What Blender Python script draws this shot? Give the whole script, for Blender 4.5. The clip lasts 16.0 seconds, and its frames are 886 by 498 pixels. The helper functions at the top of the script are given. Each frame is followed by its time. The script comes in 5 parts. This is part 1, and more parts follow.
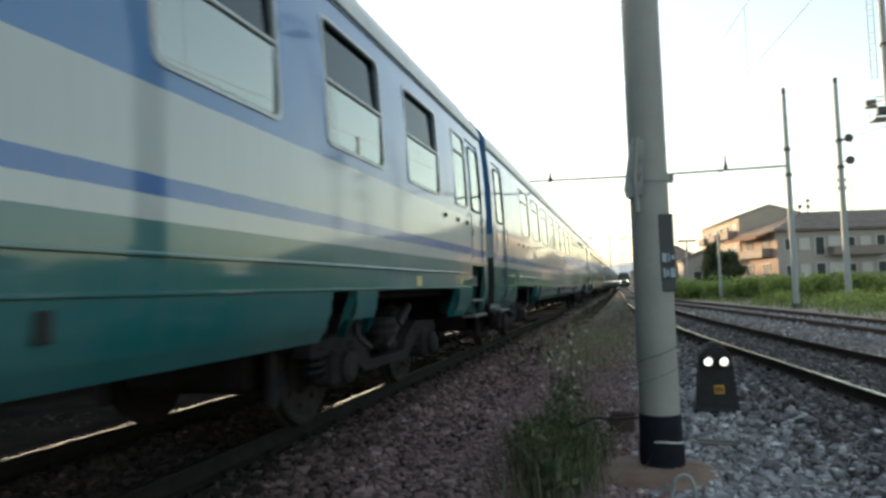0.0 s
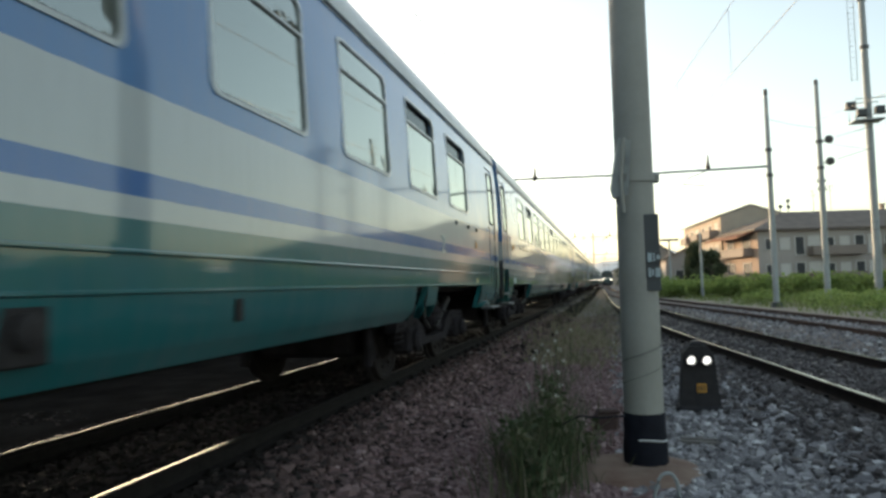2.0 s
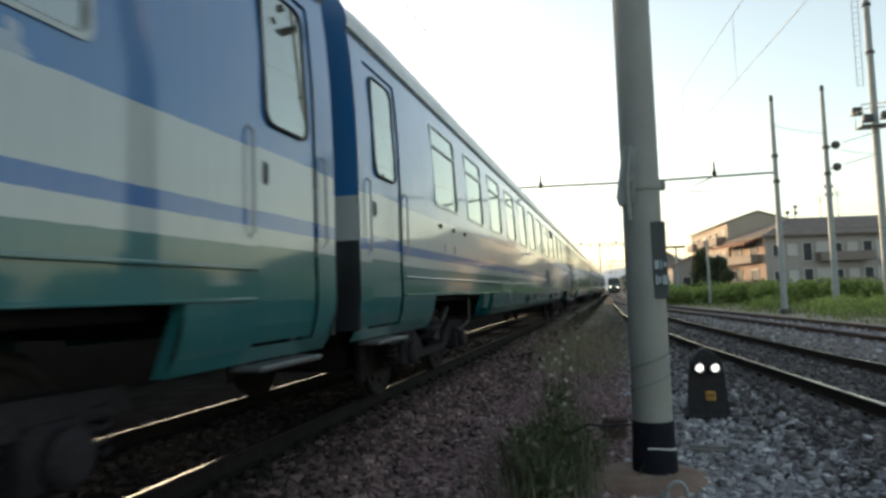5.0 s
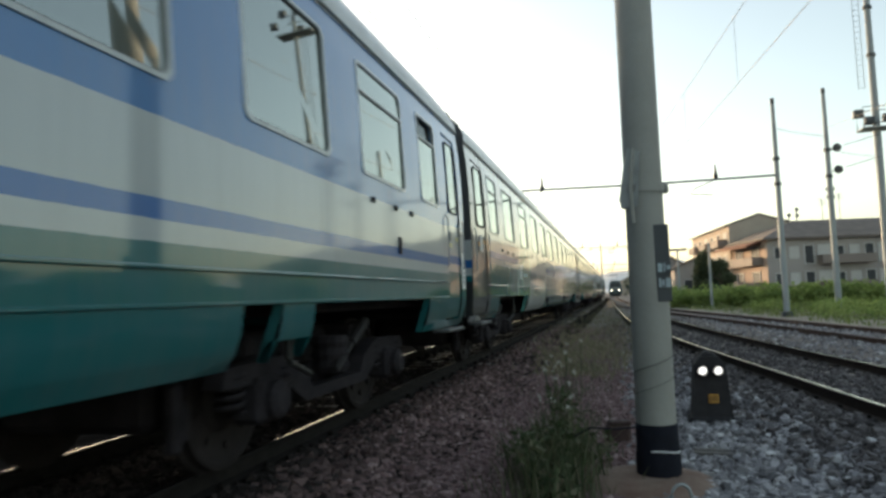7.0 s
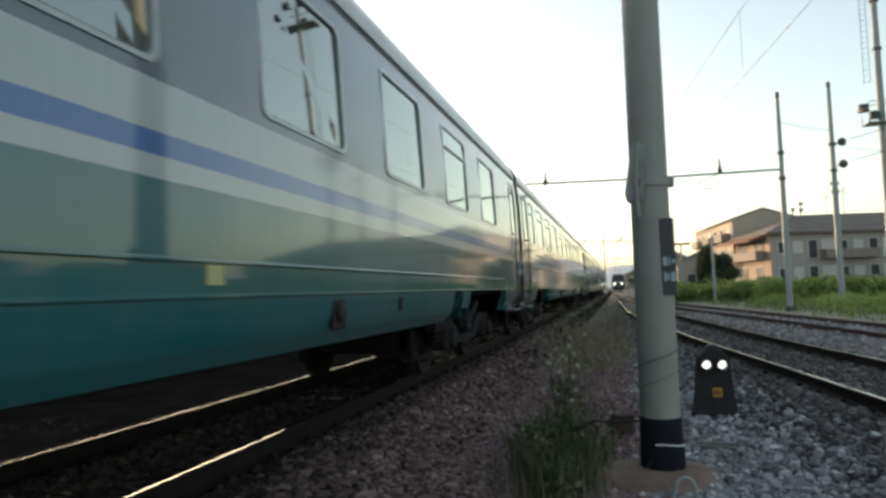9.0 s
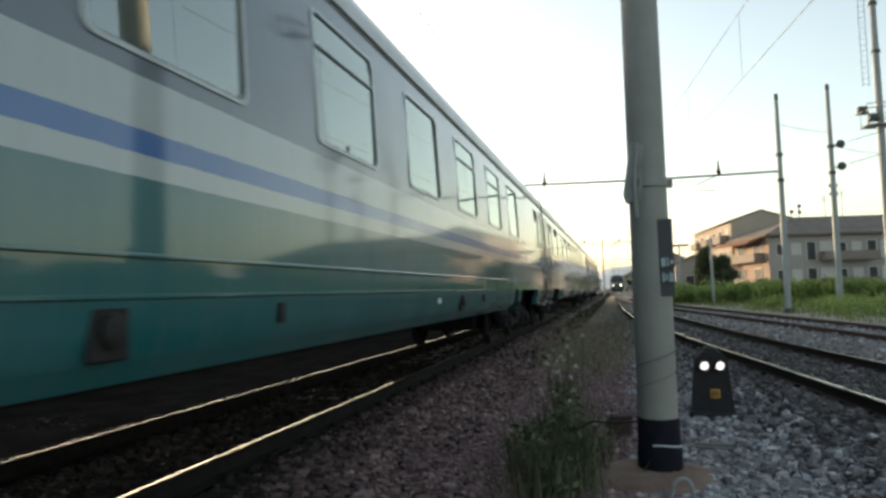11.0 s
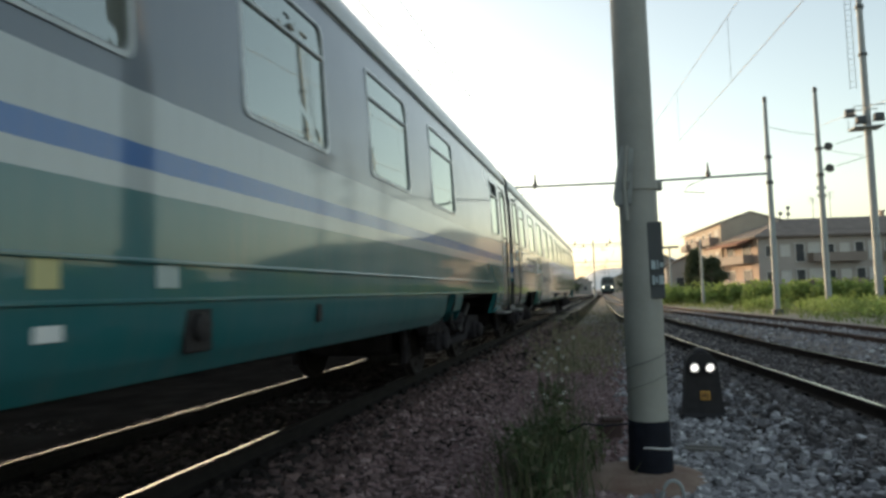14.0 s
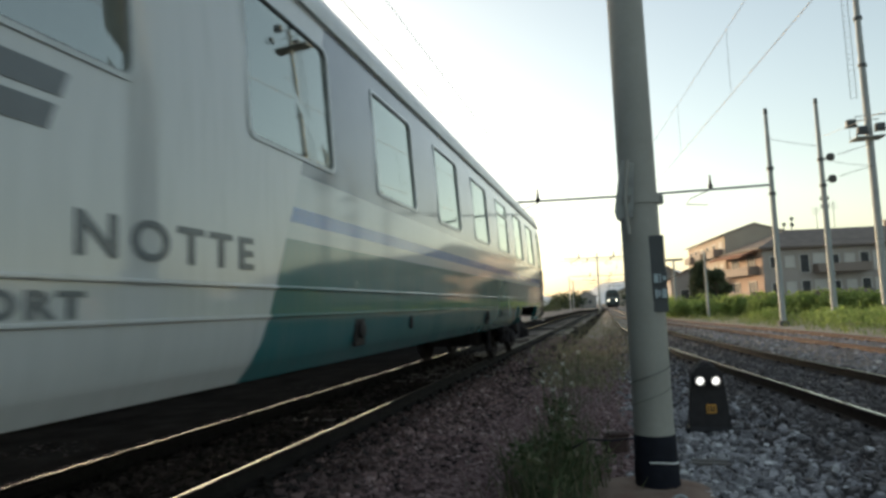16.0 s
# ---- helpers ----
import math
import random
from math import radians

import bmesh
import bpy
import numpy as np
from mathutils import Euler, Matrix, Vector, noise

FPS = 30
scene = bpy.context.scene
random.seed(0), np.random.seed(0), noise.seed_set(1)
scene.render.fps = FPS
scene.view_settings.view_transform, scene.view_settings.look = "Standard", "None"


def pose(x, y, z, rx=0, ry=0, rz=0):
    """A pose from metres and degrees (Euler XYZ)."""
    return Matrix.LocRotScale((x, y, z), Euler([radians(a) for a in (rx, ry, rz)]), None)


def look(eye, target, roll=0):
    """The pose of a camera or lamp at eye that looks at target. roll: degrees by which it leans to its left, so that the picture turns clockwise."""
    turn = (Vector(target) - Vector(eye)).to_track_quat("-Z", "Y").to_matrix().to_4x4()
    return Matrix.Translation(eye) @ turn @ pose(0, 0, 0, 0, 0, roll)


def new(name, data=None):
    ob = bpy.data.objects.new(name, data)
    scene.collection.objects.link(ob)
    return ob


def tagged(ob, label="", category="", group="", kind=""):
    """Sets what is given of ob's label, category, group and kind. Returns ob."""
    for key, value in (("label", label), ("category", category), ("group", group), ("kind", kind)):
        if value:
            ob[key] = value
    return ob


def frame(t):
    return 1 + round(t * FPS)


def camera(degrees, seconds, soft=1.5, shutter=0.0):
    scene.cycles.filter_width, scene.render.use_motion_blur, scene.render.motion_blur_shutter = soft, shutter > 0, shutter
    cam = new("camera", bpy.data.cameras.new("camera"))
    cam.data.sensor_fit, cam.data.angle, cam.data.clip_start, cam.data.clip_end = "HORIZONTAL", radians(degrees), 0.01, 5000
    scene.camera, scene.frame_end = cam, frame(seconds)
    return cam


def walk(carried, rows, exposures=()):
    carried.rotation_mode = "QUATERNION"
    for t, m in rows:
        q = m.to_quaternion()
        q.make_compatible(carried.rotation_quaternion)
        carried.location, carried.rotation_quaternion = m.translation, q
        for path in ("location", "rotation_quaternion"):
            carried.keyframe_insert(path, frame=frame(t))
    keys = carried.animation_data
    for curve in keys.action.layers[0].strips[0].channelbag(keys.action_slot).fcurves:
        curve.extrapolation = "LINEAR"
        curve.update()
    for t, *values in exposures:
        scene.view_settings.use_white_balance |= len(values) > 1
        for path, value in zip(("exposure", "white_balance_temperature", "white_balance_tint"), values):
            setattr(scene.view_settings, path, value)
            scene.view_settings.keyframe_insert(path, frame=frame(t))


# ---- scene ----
EXPO, SUN_EL, SUN_AZ, SKY_STRENGTH = 2.09, 5.0, 46.0, 0.13
# camera: hand-held beside the track, almost on one spot
cam = camera(65.8, 16.0, soft=3.0, shutter=0.16)
VIEW = [  # seconds, x, y, z, yaw, pitch, roll
    (0, 0.036, 0.015, 0.989, 14.51, 3.37, -1.85),
    (0.5, 0.041, 0.013, 0.998, 13.80, 3.89, -2.14),
    (1, 0.036, 0.013, 1.000, 13.44, 4.09, -1.93),
    (1.5, 0.033, 0.016, 0.999, 13.10, 3.81, -1.67),
    (2, 0.018, 0.014, 0.997, 13.19, 3.12, -1.59),
    (2.5, 0.013, 0.009, 0.998, 13.74, 2.58, -1.66),
    (3, 0.014, 0.009, 1.000, 13.77, 2.53, -2.05),
    (3.5, 0.023, 0.019, 0.997, 13.60, 2.61, -1.87),
    (6, 0.009, -0.004, 1.001, 13.68, 4.41, -2.09),
    (6.5, 0.007, -0.003, 0.999, 13.65, 4.43, -2.15),
    (7, 0.002, -0.007, 0.999, 13.77, 4.12, -2.03),
    (7.5, -0.002, -0.006, 0.998, 13.74, 4.01, -1.63),
    (8, -0.014, -0.008, 0.993, 13.89, 3.80, -1.98),
    (8.5, -0.012, -0.017, 0.994, 14.05, 3.38, -2.05),
    (9, -0.014, -0.018, 0.998, 14.02, 3.57, -1.82),
    (11.5, -0.011, -0.011, 0.990, 13.82, 3.62, -1.52),
    (12, -0.012, 0.004, 0.989, 13.32, 3.48, -1.26),
    (12.5, -0.015, -0.002, 0.991, 13.24, 3.47, -1.36),
    (13, -0.010, -0.007, 0.993, 13.18, 3.60, -1.50),
    (13.5, -0.010, -0.007, 0.993, 13.16, 3.68, -1.51),
    (14, -0.008, -0.009, 0.999, 13.17, 3.79, -1.77),
    (14.5, -0.006, -0.003, 0.996, 13.30, 3.95, -1.86),
    (15, -0.001, -0.007, 1.003, 13.34, 4.20, -2.12),
    (15.5, 0.014, -0.013, 1.007, 13.08, 4.79, -2.40),
    (16, 0.004, -0.019, 1.003, 13.43, 5.10, -2.50),
]


def view_pose(x, y, z, yaw, pitch, roll):
    a, p = radians(yaw), radians(pitch)
    ahead = Vector((-math.sin(a) * math.cos(p), math.cos(a) * math.cos(p), math.sin(p)))
    eye = Vector((x, y, z))
    return look(eye, eye + ahead, roll)


walk(cam, [(t, view_pose(*r)) for t, *r in VIEW], exposures=[(0, EXPO + 0.22, 6600, 5), (2, EXPO + 0.04, 6600, 5), (6, EXPO - 0.06, 6600, 5), (13, EXPO - 0.14, 6600, 5), (16, EXPO - 0.3, 6600, 5)])

# ---- light: low sun ahead on the far side of the train, clear evening sky
world = bpy.data.worlds.new("evening_sky")
scene.world = world
world.use_nodes = True
wn = world.node_tree.nodes
sky = wn.new("ShaderNodeTexSky")
sky.sky_type, sky.sun_disc = "NISHITA", False
sky.sun_elevation, sky.sun_rotation = radians(SUN_EL), radians(-SUN_AZ)
sky.air_density, sky.dust_density, sky.ozone_density = 0.9, 2.0, 1.0
haze = wn.new("ShaderNodeHueSaturation")  # summer haze greys the sky's colour
haze.inputs["Saturation"].default_value = 0.68
world.node_tree.links.new(sky.outputs[0], haze.inputs["Color"])
world.node_tree.links.new(haze.outputs[0], wn["Background"].inputs[0])
wn["Background"].inputs[1].default_value = SKY_STRENGTH
sun_data = bpy.data.lights.new("sun", "SUN")
sun_data.energy, sun_data.angle, sun_data.color = 1.05, radians(0.6), (1.0, 0.72, 0.46)
sun = new("sun", sun_data)
sun_way = Vector((-math.sin(radians(SUN_AZ)), math.cos(radians(SUN_AZ)), math.tan(radians(SUN_EL))))
sun.matrix_world = look(sun_way * 60, (0, 0, 0))


# ---- materials
def material(name, color, rough=0.6, metal=0.0, spread=0.12, scale=6.0, bump=0.0, bump_scale=60.0, coat=0.0, second=None, per_object=0.0, spec=0.5):
    """Principled surface with two scales of variation in tone, roughness and relief."""
    m = bpy.data.materials.new(name)
    m.use_nodes = True
    nt = m.node_tree
    n, k = nt.nodes, nt.links
    b = n["Principled BSDF"]
    co = n.new("ShaderNodeTexCoord")
    big, fine = n.new("ShaderNodeTexNoise"), n.new("ShaderNodeTexNoise")
    big.inputs["Scale"].default_value, fine.inputs["Scale"].default_value = scale, scale * 9
    big.inputs["Detail"].default_value = fine.inputs["Detail"].default_value = 5
    for t in (big, fine):
        k.new(co.outputs["Object"], t.inputs["Vector"])
    mix = n.new("ShaderNodeMix")
    mix.data_type = "RGBA"
    dark = tuple(c * (1 - spread) for c in color)
    lite = tuple(min(1, c * (1 + spread)) for c in (second or color))
    mix.inputs[6].default_value, mix.inputs[7].default_value = (*dark, 1), (*lite, 1)
    add = n.new("ShaderNodeMath")
    add.operation = "MULTIPLY_ADD"
    k.new(fine.outputs["Fac"], add.inputs[0])
    add.inputs[1].default_value = 0.6
    half = n.new("ShaderNodeMath")
    half.operation = "MULTIPLY_ADD"
    k.new(big.outputs["Fac"], half.inputs[0])
    half.inputs[1].default_value, half.inputs[2].default_value = 1.6, -0.6
    k.new(half.outputs[0], add.inputs[2])
    k.new(add.outputs[0], mix.inputs[0])
    last = mix.outputs[2]
    if per_object:
        info, ramp = n.new("ShaderNodeObjectInfo"), n.new("ShaderNodeHueSaturation")
        mul = n.new("ShaderNodeMath")
        mul.operation = "MULTIPLY_ADD"
        k.new(info.outputs["Random"], mul.inputs[0])
        mul.inputs[1].default_value, mul.inputs[2].default_value = per_object, 1 - per_object / 2
        k.new(mul.outputs[0], ramp.inputs["Value"])
        k.new(last, ramp.inputs["Color"])
        last = ramp.outputs[0]
    k.new(last, b.inputs["Base Color"])
    b.inputs["Metallic"].default_value = metal
    b.inputs["Specular IOR Level"].default_value = spec
    b.inputs["Coat Weight"].default_value = coat
    b.inputs["Coat Roughness"].default_value = 0.06
    b.inputs["Coat IOR"].default_value = 1.8 if coat >= 1 else 1.5
    rr = n.new("ShaderNodeMapRange")
    k.new(fine.outputs["Fac"], rr.inputs[0])
    rr.inputs[3].default_value, rr.inputs[4].default_value = max(0.02, rough - 0.08), min(1, rough + 0.08)
    k.new(rr.outputs[0], b.inputs["Roughness"])
    if bump:
        bt, bp = n.new("ShaderNodeTexNoise"), n.new("ShaderNodeBump")
        bt.inputs["Scale"].default_value, bt.inputs["Detail"].default_value = bump_scale, 6
        k.new(co.outputs["Object"], bt.inputs["Vector"])
        k.new(bt.outputs["Fac"], bp.inputs["Height"])
        bp.inputs["Strength"].default_value, bp.inputs["Distance"].default_value = bump, 0.02
        k.new(bp.outputs[0], b.inputs["Normal"])
    return m


def island_material(name, colors, rough=0.9, translucent=0.0, spec=0.3):
    """Tone varies from piece to piece of a joined mesh."""
    m = bpy.data.materials.new(name)
    m.use_nodes = True
    n, k = m.node_tree.nodes, m.node_tree.links
    b = n["Principled BSDF"]
    geo, ramp = n.new("ShaderNodeNewGeometry"), n.new("ShaderNodeValToRGB")
    k.new(geo.outputs["Random Per Island"], ramp.inputs[0])
    while len(ramp.color_ramp.elements) < len(colors):
        ramp.color_ramp.elements.new(0.5)
    for i, c in enumerate(colors):
        ramp.color_ramp.elements[i].position = i / max(1, len(colors) - 1)
        ramp.color_ramp.elements[i].color = (*c, 1)
    k.new(ramp.outputs[0], b.inputs["Base Color"])
    b.inputs["Roughness"].default_value, b.inputs["Specular IOR Level"].default_value = rough, spec
    if translucent:
        tr, mx = n.new("ShaderNodeBsdfTranslucent"), n.new("ShaderNodeMixShader")
        k.new(ramp.outputs[0], tr.inputs[0])
        mx.inputs[0].default_value = translucent
        k.new(b.outputs[0], mx.inputs[1])
        k.new(tr.outputs[0], mx.inputs[2])
        k.new(mx.outputs[0], n["Material Output"].inputs[0])
    return m


def glowing(name, color, strength):
    m = bpy.data.materials.new(name)
    m.use_nodes = True
    b = m.node_tree.nodes["Principled BSDF"]
    b.inputs["Base Color"].default_value = (*color, 1)
    b.inputs["Emission Color"].default_value = (*color, 1)
    b.inputs["Emission Strength"].default_value = strength
    return m


def window_glass(name, tint, gloss):
    """Thin coach glazing with a reflecting coat: part mirror, part clear."""
    m = bpy.data.materials.new(name)
    m.use_nodes = True
    n, k = m.node_tree.nodes, m.node_tree.links
    tr, gl, mx = n.new("ShaderNodeBsdfTransparent"), n.new("ShaderNodeBsdfGlossy"), n.new("ShaderNodeMixShader")
    tr.inputs[0].default_value = (*(c * 0.5 for c in tint), 1)
    gl.inputs[0].default_value, gl.inputs["Roughness"].default_value = (*tint, 1), 0.03
    fr = n.new("ShaderNodeFresnel")
    fr.inputs[0].default_value = 1.6
    ad = n.new("ShaderNodeMath")
    ad.operation, ad.use_clamp = "ADD", True
    ad.inputs[1].default_value = gloss
    k.new(fr.outputs[0], ad.inputs[0])
    k.new(ad.outputs[0], mx.inputs[0])
    k.new(tr.outputs[0], mx.inputs[1])
    k.new(gl.outputs[0], mx.inputs[2])
    k.new(mx.outputs[0], n["Material Output"].inputs[0])
    return m


WHITE, GREEN, BLUE, STRIPE, GREY = (0.405, 0.44, 0.445), (0.002, 0.108, 0.120), (0.018, 0.138, 0.365), (0.003, 0.10, 0.34), (0.090, 0.117, 0.150)


def livery(name, bands, band_from, ends=None, panel=None, fade=0.0):
    """Coach paint: horizontal colour bands by height, unpainted-grey ends, a slanted panel; dust, streaks and scuffs over it."""
    m = bpy.data.materials.new(name)
    m.use_nodes = True
    n, k = m.node_tree.nodes, m.node_tree.links
    b = n["Principled BSDF"]
    co, sep = n.new("ShaderNodeTexCoord"), n.new("ShaderNodeSeparateXYZ")
    k.new(co.outputs["Object"], sep.inputs[0])

    def calc(op, a, c, d=None):
        f = n.new("ShaderNodeMath")
        f.operation = op
        for i, v in enumerate((a, c, d)):
            if v is None:
                continue
            if isinstance(v, (int, float)):
                f.inputs[i].default_value = v
            else:
                k.new(v, f.inputs[i])
        return f.outputs[0]

    def noise_of(scale, stretch=(1, 1, 1), detail=4):
        mp, t = n.new("ShaderNodeMapping"), n.new("ShaderNodeTexNoise")
        mp.inputs["Scale"].default_value = stretch
        k.new(co.outputs["Object"], mp.inputs[0])
        k.new(mp.outputs[0], t.inputs["Vector"])
        t.inputs["Scale"].default_value, t.inputs["Detail"].default_value = scale, detail
        return t.outputs["Fac"]

    def over(fac, under, top):
        x = n.new("ShaderNodeMix")
        x.data_type = "RGBA"
        for i, v in ((0, fac), (6, under), (7, top)):
            if isinstance(v, tuple):
                x.inputs[i].default_value = (*v, 1)
            elif isinstance(v, (int, float)):
                x.inputs[i].default_value = v
            else:
                k.new(v, x.inputs[i])
        return x.outputs[2]

    u, z = sep.outputs[1], sep.outputs[2]
    edge = calc("MULTIPLY_ADD", noise_of(7.0), 0.012, -0.006)
    zz = calc("ADD", z, edge)
    color = band_from
    for height, top in bands:
        color = over(calc("GREATER_THAN", zz, height), color, top)
    if panel:
        white_from, white_to, slope, slope_to, green_from = panel
        zr = calc("SUBTRACT", z, 0.7)
        ul, ur = calc("SUBTRACT", u, calc("MULTIPLY", zr, slope)), calc("SUBTRACT", u, calc("MULTIPLY", zr, slope_to))
        right = calc("LESS_THAN", ur, white_to)
        above = calc("GREATER_THAN", z, 1.0)
        stripe = calc("MULTIPLY", calc("GREATER_THAN", ul, green_from - 0.2), calc("LESS_THAN", ul, green_from))
        color = over(stripe, color, (0.42, 0.50, 0.48))
        green = calc("MULTIPLY", calc("GREATER_THAN", ul, green_from), calc("LESS_THAN", ul, white_from))
        color = over(green, color, (0.075, 0.22, 0.195))
        color = over(calc("MULTIPLY", calc("MULTIPLY", green, above), calc("LESS_THAN", z, 1.5)), color, (0.04, 0.20, 0.16))
        color = over(calc("MULTIPLY", calc("GREATER_THAN", ul, white_from), right), color, (0.47, 0.49, 0.49))
    if ends:
        a, c = ends
        color = over(calc("MAXIMUM", calc("LESS_THAN", u, a), calc("GREATER_THAN", u, c)), color, (0.070, 0.079, 0.089))
    dust = calc("MULTIPLY_ADD", noise_of(0.9, (1, 1, 1), 6), 1.2, -0.45)
    streak = calc("MULTIPLY_ADD", noise_of(5.0, (1, 4, 0.35), 3), 1.6, -0.72)
    color = over(calc("MINIMUM", calc("MULTIPLY", calc("MAXIMUM", dust, 0.0), 0.28 + fade), 0.6), color, (0.27, 0.27, 0.255))
    color = over(calc("MULTIPLY", calc("MAXIMUM", streak, 0.0), 0.32), color, (0.17, 0.17, 0.16))
    if fade:
        flake = calc("GREATER_THAN", calc("ADD", noise_of(2.4, (1, 1, 2), 8), calc("MULTIPLY", noise_of(11.0, (1, 1, 1), 5), 0.25)), calc("MULTIPLY_ADD", calc("MINIMUM", calc("MAXIMUM", calc("MULTIPLY", calc("ABSOLUTE", calc("SUBTRACT", u, 4.2), 0.0), 0.6), 0.3), 1.0), 0.30, 0.42))
        flake = calc("MULTIPLY", flake, calc("MULTIPLY", calc("GREATER_THAN", z, 1.80), calc("LESS_THAN", z, 2.0)))
        color = over(calc("MULTIPLY", flake, 0.65), color, (0.42, 0.45, 0.46))
    k.new(color, b.inputs["Base Color"])
    rg = calc("MULTIPLY_ADD", noise_of(1.6, (1, 1, 1), 6), 0.25, 0.24)
    k.new(rg, b.inputs["Roughness"])
    b.inputs["Specular IOR Level"].default_value = 0.25
    b.inputs["Coat Weight"].default_value, b.inputs["Coat Roughness"].default_value = 1.0, 0.07
    b.inputs["Coat IOR"].default_value = 1.72
    bp = n.new("ShaderNodeBump")
    bp.inputs["Strength"].default_value, bp.inputs["Distance"].default_value = 0.07, 0.02
    k.new(noise_of(0.9, (1, 1, 0.7), 1), bp.inputs["Height"])
    k.new(bp.outputs[0], b.inputs["Normal"])
    k.new(bp.outputs[0], b.inputs["Coat Normal"])
    return m


def blue_bands(low, stripe, white, band):
    return [(low, WHITE), (stripe, STRIPE), (white, WHITE), (band, BLUE), (3.22, (0.16, 0.18, 0.19))]


paint_first = livery("first_blue_white_green_paint", blue_bands(1.33, 1.44, 1.53, 1.93), GREEN)
paint_second = livery("second_blue_white_green_paint", blue_bands(1.32, 1.42, 1.53, 1.89), GREEN)
paint_worn = livery("worn_blue_white_green_paint", blue_bands(1.31, 1.42, 1.51, 1.87), GREEN, fade=0.12)
paint_blue = livery("blue_white_green_paint", blue_bands(1.29, 1.39, 1.485, 1.855), GREEN)
GREY_BANDS = [(1.51, WHITE), (1.61, STRIPE), (1.715, WHITE), (1.945, GREY), (3.22, (0.15, 0.17, 0.18))]
paint_grey = livery("grey_white_green_paint", GREY_BANDS, GREEN, ends=(1.86, 25.42))
LOW_BANDS = [(1.48, WHITE), (1.58, STRIPE), (1.685, WHITE), (1.92, GREY), (3.22, (0.15, 0.17, 0.18))]
TAIL_BANDS = [(1.49, WHITE), (1.60, STRIPE), (1.70, WHITE), (1.93, GREY), (3.22, (0.15, 0.17, 0.18))]
paint_low = livery("later_night_train_paint", LOW_BANDS, GREEN, ends=(1.86, 25.42), panel=(6.15, 9.52, 0.37, 0.6, 4.45))
paint_tail = livery("tail_night_train_paint", TAIL_BANDS, GREEN, ends=(1.86, 25.42), panel=(6.45, 10.32, 0.38, 0.5, 4.85))
# coach ends go near black below their colour bands
END_DARK = (0.022, 0.024, 0.027)
end_paint = livery("dark_coach_end_paint", [(1.22, GREEN), (1.30, WHITE), (1.41, STRIPE), (1.52, WHITE), (1.80, (0.055, 0.061, 0.068))], END_DARK)
end_blue = livery("blue_coach_end_paint", [(1.46, WHITE), (1.82, BLUE)], END_DARK)
NIGHT_BANDS = [(1.53, WHITE), (1.63, STRIPE), (1.735, WHITE), (1.965, GREY), (3.22, (0.15, 0.17, 0.18))]
paint_night = livery("night_train_paint", NIGHT_BANDS, GREEN, ends=(1.86, 25.42), panel=(6.62, 10.13, 0.49, 0.6, 4.85))
door_blue = livery("blue_door_paint", blue_bands(1.32, 1.42, 1.52, 1.89), GREEN)
door_grey = material("bare_grey_door_paint", (0.070, 0.079, 0.089), 0.35, coat=1.0, spread=0.2, scale=3)
roof_paint = material("grey_roof_paint", (0.52, 0.54, 0.55), 0.5, coat=0.4, spread=0.25, scale=2, bump=0.1)
lining = material("coach_interior_lining", (0.10, 0.105, 0.10), 0.8)
rubber = material("black_rubber", (0.026, 0.028, 0.031), 0.8, spec=0.2, spread=0.3, scale=8)
frame_metal = material("window_frame_aluminium", (0.42, 0.45, 0.45), 0.35, coat=0.8, spread=0.2, scale=12)
seal = material("grey_window_seal", (0.17, 0.18, 0.18), 0.7)
glass = window_glass("coach_window_glass", (0.76, 0.82, 0.78), 0.42)
glass_dark = window_glass("dark_opened_window", (0.34, 0.37, 0.38), 0.26)
bogie_iron = material("grimy_bogie_iron", (0.028, 0.025, 0.028), 0.85, spec=0.08, spread=0.4, scale=5, bump=0.4)
wheel_iron = material("brown_dusted_wheel", (0.026, 0.022, 0.022), 0.75, spec=0.1, spread=0.3)
damper_grey = material("dull_grey_damper_paint", (0.009, 0.0095, 0.0095), 0.6, spread=0.3)
pink_plate = material("faded_red_emblem", (0.42, 0.27, 0.28), 0.5)
green_plate = material("faded_green_emblem", (0.22, 0.34, 0.29), 0.5)
well_paint = material("dark_green_step_well_paint", (0.004, 0.062, 0.062), 0.5, spread=0.25, scale=5, coat=0.3)
slat_paint = material("pale_grey_slat_paint", (0.30, 0.34, 0.34), 0.45, coat=0.5)
rail_steel = material("painted_grab_rail", (0.20, 0.22, 0.25), 0.4, coat=0.6)
step_metal = material("worn_step_aluminium", (0.11, 0.115, 0.12), 0.5, metal=0.5, spread=0.2)
white_plate = material("white_sticker", (0.62, 0.63, 0.62), 0.5)
yellow_plate = material("pale_yellow_sticker", (0.45, 0.42, 0.20), 0.5)
orange_plate = material("orange_sticker", (0.55, 0.27, 0.04), 0.5)
letter_paint = material("dark_letter_paint", (0.10, 0.115, 0.125), 0.45, coat=0.4)
sticker_pale = material("faded_pale_lettering", (0.36, 0.42, 0.41), 0.5)
black_bits = material("dark_fittings", (0.022, 0.02, 0.021), 0.65, spread=0.3, spec=0.2)


